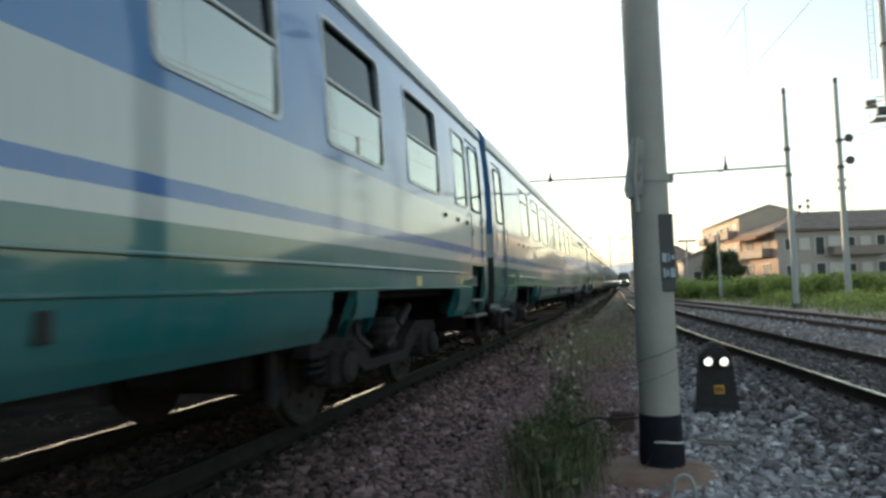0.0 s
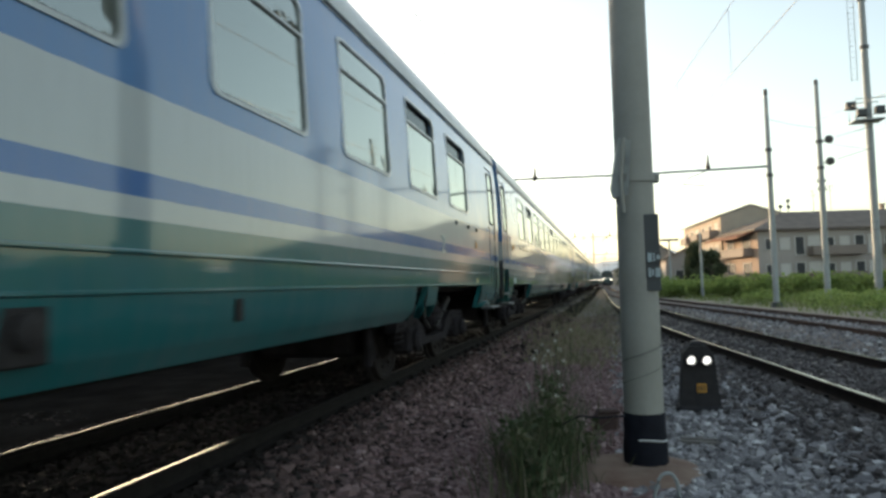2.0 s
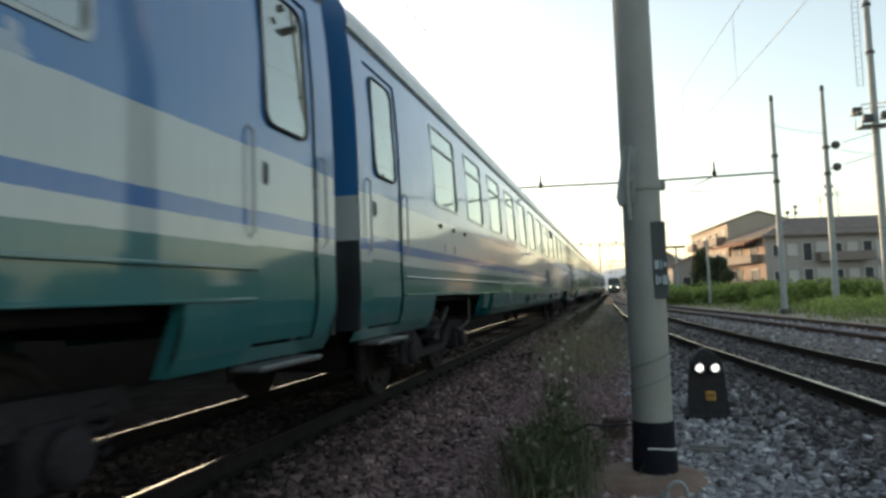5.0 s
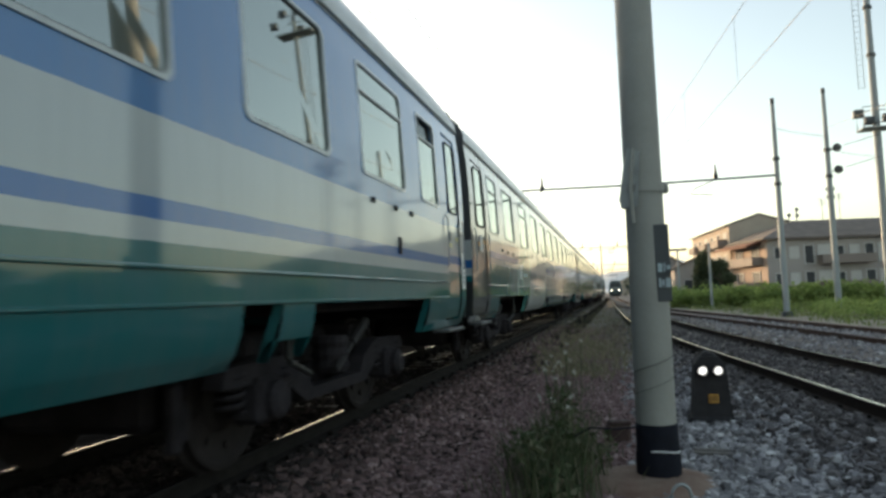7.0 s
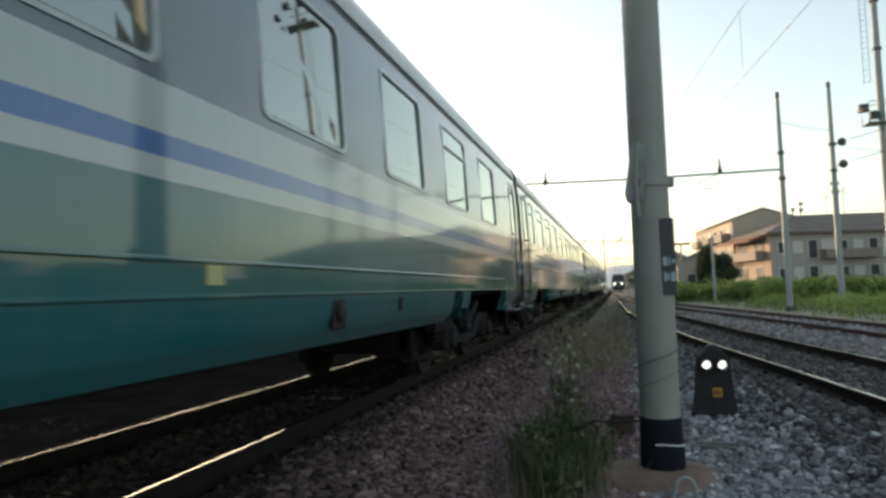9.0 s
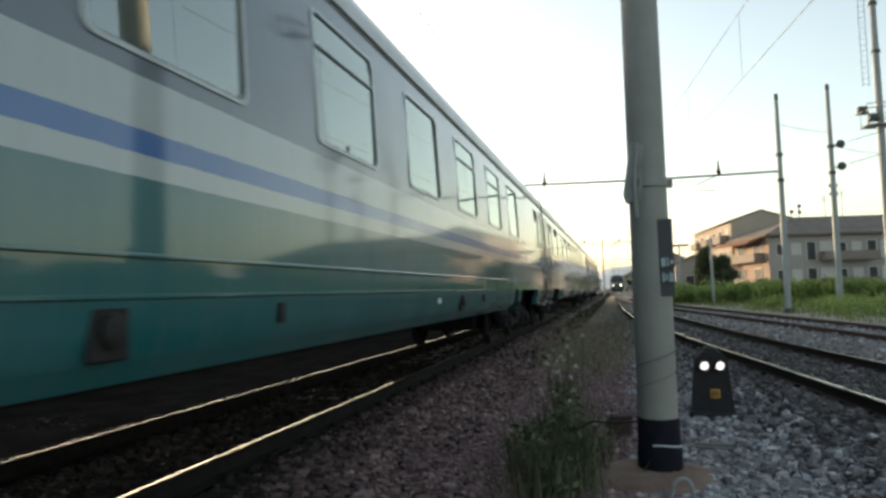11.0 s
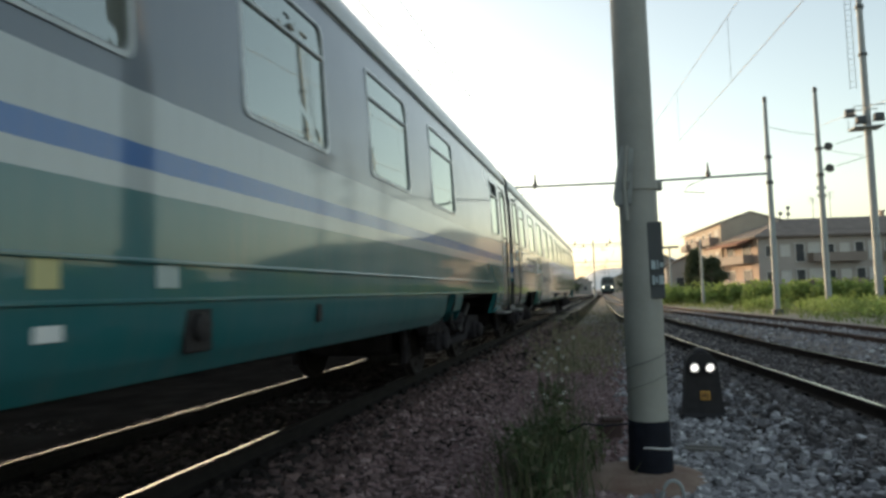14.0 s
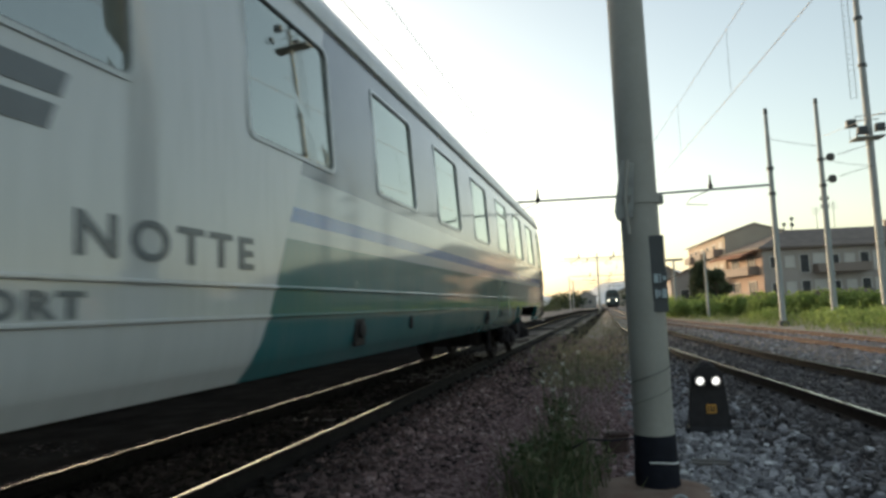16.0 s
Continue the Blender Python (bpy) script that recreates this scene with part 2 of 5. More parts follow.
# ---- mesh helpers
class Soup:
    """Collects faces for one mesh."""

    def __init__(self):
        self.v, self.f, self.m = [], [], []

    def add(self, verts, faces, mat=0):
        o = len(self.v)
        self.v += [tuple(p) for p in verts]
        self.f += [tuple(i + o for i in f) for f in faces]
        self.m += [mat] * len(faces)
        return self

    def box(self, c, s, bevel=0.0, mat=0, turn=None):
        """A box about c with sizes s, its edges cut off by bevel."""
        h = [x / 2 for x in s]
        b = min(bevel, *(0.45 * x for x in s)) if bevel else 0
        pts, faces = [], []
        if not b:
            pts = [(sx * h[0], sy * h[1], sz * h[2]) for sx in (-1, 1) for sy in (-1, 1) for sz in (-1, 1)]
            faces = [(0, 1, 3, 2), (4, 6, 7, 5), (0, 4, 5, 1), (2, 3, 7, 6), (0, 2, 6, 4), (1, 5, 7, 3)]
        else:
            bm = bmesh.new()
            bmesh.ops.create_cube(bm, size=1)
            bmesh.ops.scale(bm, vec=s, verts=bm.verts)
            bmesh.ops.bevel(bm, geom=bm.edges[:], offset=b, segments=1, affect="EDGES")
            bm.verts.index_update()
            pts = [tuple(v.co) for v in bm.verts]
            faces = [tuple(v.index for v in f.verts) for f in bm.faces]
            bm.free()
        if turn is not None:
            pts = [tuple(turn @ Vector(p)) for p in pts]
        return self.add([(p[0] + c[0], p[1] + c[1], p[2] + c[2]) for p in pts], faces, mat)

    def lathe(self, c, axis, profile, seg=24, mat=0):
        """Turns (radius, offset along axis) rows about the axis through c; closes ends of radius > 0."""
        ax = "xyz".index(axis)
        o1, o2 = [(1, 2), (2, 0), (0, 1)][ax]
        rows = []
        for r, a in profile:
            row = []
            for i in range(seg):
                w = 2 * math.pi * i / seg
                p = list(c)
                p[ax] += a
                p[o1] += r * math.cos(w)
                p[o2] += r * math.sin(w)
                row.append(tuple(p))
            rows.append(row)
        verts = [p for row in rows for p in row]
        faces = []
        for j in range(len(rows) - 1):
            for i in range(seg):
                i2 = (i + 1) % seg
                faces.append((j * seg + i, j * seg + i2, (j + 1) * seg + i2, (j + 1) * seg + i))
        faces.append(tuple(reversed(range(seg))))
        faces.append(tuple((len(rows) - 1) * seg + i for i in range(seg)))
        return self.add(verts, faces, mat)

    def tube(self, pts, r, seg=6, mat=0):
        """A round bar along a line of points; r: one radius or one a point."""
        pts = [Vector(p) for p in pts]
        rs = r if isinstance(r, (list, tuple)) else [r] * len(pts)
        verts, faces = [], []
        for i, p in enumerate(pts):
            d = (pts[min(i + 1, len(pts) - 1)] - pts[max(i - 1, 0)]).normalized()
            a = d.cross(Vector((0, 0, 1)) if abs(d.z) < 0.95 else Vector((1, 0, 0))).normalized()
            e = d.cross(a)
            for j in range(seg):
                w = 2 * math.pi * j / seg
                verts.append(tuple(p + rs[i] * (math.cos(w) * a + math.sin(w) * e)))
        for i in range(len(pts) - 1):
            for j in range(seg):
                j2 = (j + 1) % seg
                faces.append((i * seg + j, (i + 1) * seg + j, (i + 1) * seg + j2, i * seg + j2))
        faces.append(tuple(range(seg)))
        faces.append(tuple(reversed(range((len(pts) - 1) * seg, len(pts) * seg))))
        return self.add(verts, faces, mat)

    def prism(self, outline, axis, a, b, mat=0):
        """A flat outline (two other coordinates in xyz order) pushed from a to b along the axis."""
        ax = "xyz".index(axis)
        n = len(outline)

        def put(p, v):
            q = list(p)
            q.insert(ax, v)
            return tuple(q)

        verts = [put(p, a) for p in outline] + [put(p, b) for p in outline]
        faces = [tuple(reversed(range(n))), tuple(range(n, 2 * n))]
        faces += [(i, (i + 1) % n, n + (i + 1) % n, n + i) for i in range(n)]
        return self.add(verts, faces, mat)

    def mesh(self, name, mats, smooth=False):
        me = bpy.data.meshes.new(name)
        me.from_pydata(self.v, [], self.f)
        for m in mats if isinstance(mats, (list, tuple)) else [mats]:
            me.materials.append(m)
        if max(self.m, default=0):
            me.polygons.foreach_set("material_index", self.m)
        bm = bmesh.new()
        bm.from_mesh(me)
        bmesh.ops.remove_doubles(bm, verts=bm.verts[:], dist=0.0002)
        bmesh.ops.recalc_face_normals(bm, faces=bm.faces[:])
        bm.to_mesh(me)
        bm.free()
        if smooth:
            me.polygons.foreach_set("use_smooth", [True] * len(me.polygons))
            me.set_sharp_from_angle(angle=radians(38))
        me.update()
        return me


def part(name, data, mats, parent, label="", at=None, smooth=False):
    ob = new(name, data.mesh(name, mats, smooth) if isinstance(data, Soup) else data)
    ob.parent = parent
    if at is not None:
        ob.matrix_basis = at
    if label:
        tagged(ob, label)
    return ob


def thing(name, data, mats, label, category, group="", kind="", at=None, smooth=False):
    ob = new(name, data.mesh(name, mats, smooth) if isinstance(data, Soup) else data)
    if at is not None:
        ob.matrix_basis = at
    return tagged(ob, label, category, group, kind)


def fast_mesh(name, verts, faces, mat):
    """A large mesh from arrays, without cleaning."""
    me = bpy.data.meshes.new(name)
    me.from_pydata(verts.tolist() if hasattr(verts, "tolist") else verts, [], faces.tolist() if hasattr(faces, "tolist") else faces)
    me.materials.append(mat)
    me.update()
    return me


# ---- the train
LENGTH, TRACK_X, RAIL_Z = 26.4, -3.36, -0.08
HEADING = 0.0066  # the main track drifts this much to the right a metre
SIDE = 1.45
PROFILE = [(1.335, 0.65), (1.395, 0.75), (1.43, 0.86), (SIDE, 1.0), (SIDE, 1.16), (SIDE, 1.52), (SIDE, 1.94), (SIDE, 2.05), (SIDE - 0.012, 2.5), (SIDE - 0.04, 2.9), (SIDE - 0.075, 3.175)]
ROOF = [(SIDE - 0.075, 3.175), (SIDE - 0.065, 3.27), (SIDE - 0.08, 3.36), (SIDE - 0.14, 3.475), (1.10, 3.66), (0.80, 3.78), (0.42, 3.88), (0.0, 3.91)]


def side_x(z):
    for (x0, z0), (x1, z1) in zip(PROFILE, PROFILE[1:]):
        if z <= z1:
            return x0 + (x1 - x0) * (z - z0) / (z1 - z0)
    return PROFILE[-1][0]


def side_wall(soup, sgn, holes, mat=0):
    """One coach side with rectangular openings (u0, u1, z0, z1)."""
    us = sorted({0.5, LENGTH, *(h[i] for h in holes for i in (0, 1)), *np.linspace(0.5, LENGTH, 14).round(3)})
    zs = sorted({*(z for _, z in PROFILE), *(h[i] for h in holes for i in (2, 3))})
    verts, faces, index = [], [], {}

    def vert(u, z):
        if (u, z) not in index:
            index[u, z] = len(verts)
            verts.append((sgn * side_x(z), u, z))
        return index[u, z]

    for u0, u1 in zip(us, us[1:]):
        for z0, z1 in zip(zs, zs[1:]):
            cu, cz = (u0 + u1) / 2, (z0 + z1) / 2
            if not any(h[0] < cu < h[1] and h[2] < cz < h[3] for h in holes):
                faces.append((vert(u0, z0), vert(u1, z0), vert(u1, z1), vert(u0, z1)))
    soup.add(verts, faces, mat)
    # return edges of the openings, so that the wall has thickness
    for u0, u1, z0, z1 in holes:
        ring = [(u0, z0), (u1, z0), (u1, z1), (u0, z1)]
        out = [(sgn * side_x(z), u, z) for u, z in ring]
        inn = [(sgn * (side_x(z) - 0.07), u, z) for u, z in ring]
        soup.add(out + inn, [(i, (i + 1) % 4, 4 + (i + 1) % 4, 4 + i) for i in range(4) if i or z0 > 0.65], mat)


def rounded(u0, u1, z0, z1, r, seg=4):
    pts = []
    for cu, cz, a in ((u1 - r, z1 - r, 0), (u0 + r, z1 - r, 90), (u0 + r, z0 + r, 180), (u1 - r, z0 + r, 270)):
        for i in range(seg + 1):
            w = radians(a + 90 * i / seg)
            pts.append((cu + r * math.cos(w), cz + r * math.sin(w)))
    return pts


def frame_ring(u0, u1, z0, z1, width, r, proud=0.022):
    """A rounded window frame that follows the side's lean."""
    s = Soup()
    outer, inner = rounded(u0 - width, u1 + width, z0 - width, z1 + width, r), rounded(u0, u1, z0, z1, r)
    n = len(outer)
    verts = []
    for ring, d in ((outer, -0.01), (outer, proud), (inner, proud), (inner, -0.022)):
        verts += [(side_x(z) + d, u, z) for u, z in ring]
    faces = [(j * n + i, j * n + (i + 1) % n, (j + 1) * n + (i + 1) % n, (j + 1) * n + i) for j in range(3) for i in range(n)]
    return s.add(verts, faces)


def pane_shape(u0, u1, z0, z1, r, back=0.010, thick=0.008):
    s = Soup()
    ring = rounded(u0, u1, z0, z1, r)
    n = len(ring)
    verts = [(side_x(z) - back, u, z) for u, z in ring] + [(side_x(z) - back - thick, u, z) for u, z in ring]
    return s.add(verts, [tuple(range(n)), tuple(reversed(range(n, 2 * n)))] + [(i, (i + 1) % n, n + (i + 1) % n, n + i) for i in range(n)])


def add_window(coach, u0, u1, kind="sash", z0=2.05, z1=2.965):
    """kind: sash (fixed pane and a top light), open or half (the upper light let down), whole (one pane)."""
    win = part("window", frame_ring(u0, u1, z0, z1, 0.024, 0.07, 0.010), frame_metal, coach, smooth=True)
    part("seal", frame_ring(u0 + 0.008, u1 - 0.008, z0 + 0.008, z1 - 0.008, 0.010, 0.065, 0.004), seal, win, smooth=True)
    if kind == "whole":
        part("pane", pane_shape(u0 - 0.005, u1 + 0.005, z0 - 0.005, z1 + 0.005, 0.07), glass, win)
    else:
        zt = z1 - (0.46 if kind == "half" else 0.235)
        part("pane", pane_shape(u0 - 0.005, u1 + 0.005, z0 - 0.005, zt, 0.05), glass, win)
        bar = Soup().box((side_x(zt) - 0.005, (u0 + u1) / 2, zt), (0.03, u1 - u0, 0.028), 0.006)
        part("transom", bar, frame_metal, win)
        if kind in ("open", "half"):
            part("top_light", pane_shape(u0 - 0.005, u1 + 0.005, zt, z1 + 0.005, 0.05, 0.035), glass_dark, win, "dark opened top light")
        else:
            part("top_light", pane_shape(u0 - 0.005, u1 + 0.005, zt, z1 + 0.005, 0.05, 0.006), glass, win)
    return win


def wheelset_shape():
    s = Soup()
    s.lathe((0, 0, 0), "x", [(0.07, -0.95), (0.07, 0.95)], 12)
    for sgn in (-1, 1):
        p = [(0.10, 0.66), (0.17, 0.665), (0.20, 0.70), (0.38, 0.715), (0.41, 0.69), (0.475, 0.685), (0.472, 0.715), (0.445, 0.725), (0.44, 0.80), (0.40, 0.805), (0.37, 0.775), (0.20, 0.76), (0.16, 0.81), (0.09, 0.815)]
        s.lathe((0, 0, 0), "x", [(r, sgn * a) for r, a in p], 32)
        for i in range(8):  # balance holes' rims, so that the turning shows
            w = 2 * math.pi * i / 8
            s.box((sgn * 0.785, 0.29 * math.cos(w), 0.29 * math.sin(w)), (0.03, 0.05, 0.05), 0.01)
    return s


WHEELSET = wheelset_shape().mesh("wheelset", [wheel_iron], True)
spinners = []


def bogie(coach, uc):
    """Two-axle bogie with side frames, springs, dampers and brake gear."""
    b = part("bogie", Soup().box((0, 0, 0.62), (1.5, 0.6, 0.3), 0.04).box((0, 0, 0.50), (1.16, 3.5, 0.56), 0.06).box((0, 1.0, 0.70), (1.7, 0.2, 0.16), 0.03).box((0, -1.0, 0.70), (1.7, 0.2, 0.16), 0.03), bogie_iron, coach, at=pose(0, uc, 0))
    for sgn in (-1, 1):
        x = sgn * 1.02
        out = [(-1.75, 0.50), (-1.7, 0.62), (-0.95, 0.64), (-0.6, 0.50), (-0.5, 0.36), (0.5, 0.36), (0.6, 0.50), (0.95, 0.64), (1.7, 0.62), (1.75, 0.50), (1.0, 0.48), (0.62, 0.27), (-0.62, 0.27), (-1.0, 0.48)]
        part("side_frame", Soup().prism(out, "x", x - 0.07, x + 0.07), bogie_iron, b)
        for uy in (-1.25, 1.25):
            ax = Soup().box((x + sgn * 0.02, uy, RAIL_Z + 0.46), (0.24, 0.34, 0.30), 0.04)
            ax.lathe((x + sgn * 0.14, uy, RAIL_Z + 0.46), "x", [(0.13, 0), (0.13, sgn * 0.05), (0.09, sgn * 0.08)], 14)
            part("axle_box", ax, bogie_iron, b)
            for k in (-0.3, 0.3):
                sp = Soup()
                sp.tube([(x + 0.085 * math.cos(i * 0.7), uy + k + 0.085 * math.sin(i * 0.7), 0.33 + 0.0065 * i) for i in range(38)], 0.016, 5)
                part("coil_spring", sp, bogie_iron, b)
        part("bolster_spring", Soup().lathe((x, 0, 0.42), "z", [(0.14, 0), (0.16, 0.05), (0.14, 0.1), (0.16, 0.15), (0.14, 0.2), (0.16, 0.25), (0.14, 0.3)], 14), bogie_iron, b)
        part("damper", Soup().tube([(x + sgn * 0.12, -0.2, 0.45), (x + sgn * 0.12, 0.5, 0.82)], 0.035, 8).tube([(x + sgn * 0.12, 0.15, 0.64), (x + sgn * 0.12, 0.5, 0.82)], 0.05, 8), black_bits, b)
        for uy in (-1.75, 1.75):
            part("brake_hanger", Soup().box((sgn * 0.76, uy, 0.33), (0.09, 0.1, 0.42), 0.02).box((sgn * 0.76, uy * 0.97, 0.3), (0.11, 0.09, 0.26), 0.03), bogie_iron, b)
    for uy in (-1.25, 1.25):
        w = part("wheelset", WHEELSET, None, b, "steel wheelset with dusty discs")
        spinners.append((w, uy, len(spinners) * 0.7))
    return b


def buffers(coach, u, way):
    s = Soup().box((0, u - way * 0.05, 1.0), (2.5, 0.14, 0.3), 0.02)
    part("headstock", s, bogie_iron, coach)
    for x in (-0.875, 0.875):
        s = Soup().lathe((x, u, 1.0), "y", [(0.11, -way * 0.05), (0.11, way * 0.14), (0.07, way * 0.14), (0.07, way * 0.21), (0.24, way * 0.215), (0.24, way * 0.24), (0.2, way * 0.25)], 18)
        part("buffer", s, black_bits, coach, smooth=True)
    part("coupling", Soup().box((0, u + way * 0.1, 0.95), (0.09, 0.34, 0.09), 0.02).box((0, u + way * 0.14, 0.8), (0.06, 0.06, 0.36), 0.015), black_bits, coach)


def gangway(coach, u, way):
    """Rubber tube frame round the end doorway."""
    s = Soup()
    for x in (-0.62, 0.62):
        s.tube([(x, u + way * 0.12, 1.1), (x, u + way * 0.12, 3.1)], 0.13, 10)
    s.tube([(-0.62, u + way * 0.12, 3.1), (0.62, u + way * 0.12, 3.1)], 0.13, 10)
    s.box((0, u + way * 0.03, 2.1), (1.1, 0.06, 2.0))
    for i in range(4):  # folds
        s.box((0, u + way * (0.05 + 0.055 * i), 2.15), (2.0 - 0.05 * (i % 2), 0.03, 2.25), 0.01)
    part("gangway_bellows", s, rubber, coach, smooth=True)


def end_wall(coach, u, way, paint):
    """Painted end with a rounded corner, a recessed panel and a step ladder."""
    out = [(-SIDE + 0.02, 0.74), (SIDE - 0.02, 0.74)] + [(x - 0.01, z) for x, z in PROFILE[4:]] + [(x - 0.01, z) for x, z in ROOF[1:]] + [(-x + 0.01, z) for x, z in reversed(ROOF[1:-1])] + [(-x + 0.01, z) for x, z in reversed(PROFILE[4:])]
    part("end_wall", Soup().prism(out, "y", u - way * 0.03, u), paint, coach)


def coach(name_label, paint, door_paint, windows, doors, group="coaches of the train", end=None, cuts=None, extras=None, wells=(), roof_lines=True):
    """An eight-wheeled railway coach. windows: (u0, u1, kind); doors: (u0, u1); cuts: bogie openings in the skirt."""
    c = tagged(new("railway_coach"), name_label, "railway coach", group)
    cuts = (cuts or [(2.8, 5.7), (6.12, 6.52)]) + [(LENGTH - 5.55, LENGTH - 5.1), (LENGTH - 4.65, LENGTH - 1.78)]
    holes = [(a + 0.028, b - 0.028, 2.048, 2.967) for a, b, _ in windows]
    holes += [(a, b, 1.34 if (a, b) in wells else 0.74, 3.02) for a, b in doors]
    holes += [(a, b, 0.65, 1.0) for a, b in cuts]
    holes += [(a, b, 0.65, 0.78) for (_, a), (b, _) in zip(cuts, cuts[1:]) if b - a < 0.7]  # short tabs between the cuts
    holes += [(a, b, 0.65, 1.30) for a, b in wells]
    s = Soup()
    side_wall(s, 1, holes)
    part("body", s, [paint], c, smooth=True)
    s = Soup()
    side_wall(s, -1, [])
    part("far_side", s, [paint], c)
    r = Soup()
    section = ROOF + [(-x, z) for x, z in reversed(ROOF[:-1])]
    n = len(section)
    us = [0.5, 0.8, 1.6, LENGTH - 1.1, LENGTH - 0.3, LENGTH]
    verts = []
    for i, u in enumerate(us):
        drop = (0.16, 0.07, 0, 0, 0.07, 0.16)[i]
        verts += [(x, u, z - drop * max(0, z - 3.2) / 0.7) for x, z in section]
    r.add(verts, [(j * n + i, j * n + i + 1, (j + 1) * n + i + 1, (j + 1) * n + i) for j in range(len(us) - 1) for i in range(n - 1)])
    part("roof", r, roof_paint, c, smooth=True)
    if roof_lines:
        part("gutter", Soup().box((SIDE - 0.06, (LENGTH + 0.5) / 2, 3.20), (0.03, LENGTH - 0.5, 0.022), 0.008), frame_metal, c)
    # pressed ridges along the side, interrupted at doors and skirt cuts
    for z, d in ((1.18, 0.018), (1.01, 0.014)):
        u = 0.5
        for a, b in sorted([*doors, *[w for w in wells]]) + [(LENGTH, LENGTH)]:
            if a - u > 0.4:
                part("ridge", Soup().box((SIDE + 0.002, (u + a) / 2, z), (d * 2, a - u - 0.1, 0.022), 0.006), [paint], c)
            u = max(u, b)
    for a, b, kind in windows:
        add_window(c, a + 0.03, b - 0.03, kind)
    for a, b in doors:
        add_door(c, a, b, door_paint, 1.35 if (a, b) in wells else 0.76)
    # interior: floor, inner lining of the far side, partitions
    part("floor", Soup().box((0, LENGTH / 2 + 0.25, 1.1), (2.7, LENGTH - 0.7, 0.12)), lining, c)
    part("far_lining", Soup().box((-1.3, LENGTH / 2 + 0.25, 2.1), (0.05, LENGTH - 0.7, 1.9)).box((0.35, LENGTH / 2 + 0.25, 2.1), (0.03, LENGTH - 1.6, 1.9)), lining, c)
    # underframe and boxes
    u = Soup().box((0, LENGTH / 2 + 0.25, 0.98), (2.3, LENGTH - 0.6, 0.12), 0.02)
    part("underframe", u, bogie_iron, c)
    for uc, ln, h in ((8.2, 2.0, 0.30), (10.6, 2.2, 0.34), (13.2, 2.4, 0.28), (16.0, 2.6, 0.34), (18.4, 1.7, 0.30)):
        part("equipment_box", Soup().box((0.2, uc, 0.92 - h / 2), (1.5, ln, h), 0.03), bogie_iron, c)
    part("brake_pipe", Soup().tube([(-0.5, 6.8, 0.68), (-0.5, LENGTH - 6.5, 0.68)], 0.05, 8), bogie_iron, c)
    for uc, way in ((3.95, 1), (LENGTH - 3.45, -1)):
        bogie(c, uc)
        bar = Soup().box((SIDE - 0.16, uc + way * 1.28, 0.80), (0.04, 0.07, 0.34), 0.012).tube([(SIDE - 0.16, uc + way * 1.28, 0.62), (SIDE - 0.22, uc + way * 0.85, 0.50)], 0.022, 8)
        part("yaw_damper", bar, damper_grey, c, "dull grey bogie damper on its bracket")
    for uu, way in ((0.5, -1), (LENGTH, 1)):
        end_wall(c, uu, way, (end or end_paint) if way < 0 else end_paint)
        gangway(c, uu, way)
        buffers(c, uu, way)
    for a, b in wells:
        part("step_well", Soup().box((1.0, (a + b) / 2, 1.0), (0.06, b - a, 0.66), 0.01), well_paint, c, "dark green painted step well")
        for u in (a - 0.02, b + 0.02):
            part("well_side", Soup().box((1.22, u, 0.98), (0.4, 0.04, 0.62), 0.006), well_paint, c)
        part("well_top", Soup().box((1.22, (a + b) / 2, 1.325), (0.44, b - a, 0.03), 0.006), black_bits, c)
        for z, x in ((1.03, 1.24), (0.82, 1.32)):
            part("step", Soup().box((x, (a + b) / 2, z), (0.26, b - a - 0.04, 0.03), 0.008), step_metal, c)
    for uu in (1.2, LENGTH - 0.75):
        part("step", Soup().box((SIDE - 0.06, uu, 0.62), (0.2, 0.8, 0.035), 0.01).box((SIDE - 0.14, uu - 0.32, 0.72), (0.03, 0.04, 0.2)).box((SIDE - 0.14, uu + 0.32, 0.72), (0.03, 0.04, 0.2)), step_metal, c, "worn aluminium footstep")
    if extras:
        extras(c)
    return c


def add_door(c, a, b, paint, foot=0.76):
    """Folding entrance door set just into the side, with a tall rounded window, handle and grab rails."""
    s = Soup()
    zs = [foot, *(z for _, z in PROFILE if foot < z < 3.0), 3.0]
    n = len(zs)
    verts = [(side_x(z) - 0.014, u, z) for u in (a + 0.006, b - 0.006) for z in zs] + [(side_x(z) - 0.055, u, z) for u in (a + 0.006, b - 0.006) for z in zs]
    faces = []
    for o in (0, 2 * n):
        faces += [(o + i, o + i + 1, o + n + i + 1, o + n + i) for i in range(n - 1)]
    s.add(verts, faces)
    d = part("door", s, [paint], c)
    uc = (a + b) / 2
    w = min(0.27, (b - a) / 2 - 0.12)
    win = part("door_window", frame_ring(uc - w, uc + w, 2.06, 2.92, 0.018, 0.09, 0.006), rubber, d, "black rubber window seal", smooth=True)
    part("recess", pane_shape(uc - w - 0.004, uc + w + 0.004, 2.056, 2.924, 0.09, 0.009, 0.003), lining, win)
    part("pane", pane_shape(uc - w - 0.005, uc + w + 0.005, 2.055, 2.925, 0.09, 0.003, 0.004), glass, win)
    part("handle", Soup().box((SIDE - 0.01, a + 0.12, 1.75), (0.035, 0.025, 0.11), 0.008).box((SIDE - 0.02, a + 0.12, 1.75), (0.02, 0.055, 0.14), 0.005), step_metal, d)
    for uu in (a - 0.09, b + 0.09):
        part("grab_rail", Soup().tube([(SIDE - 0.005, uu, 1.35), (SIDE + 0.03, uu, 1.39), (SIDE + 0.03, uu, 1.95), (SIDE - 0.005, uu, 1.99)], 0.009, 8), rail_steel, c)


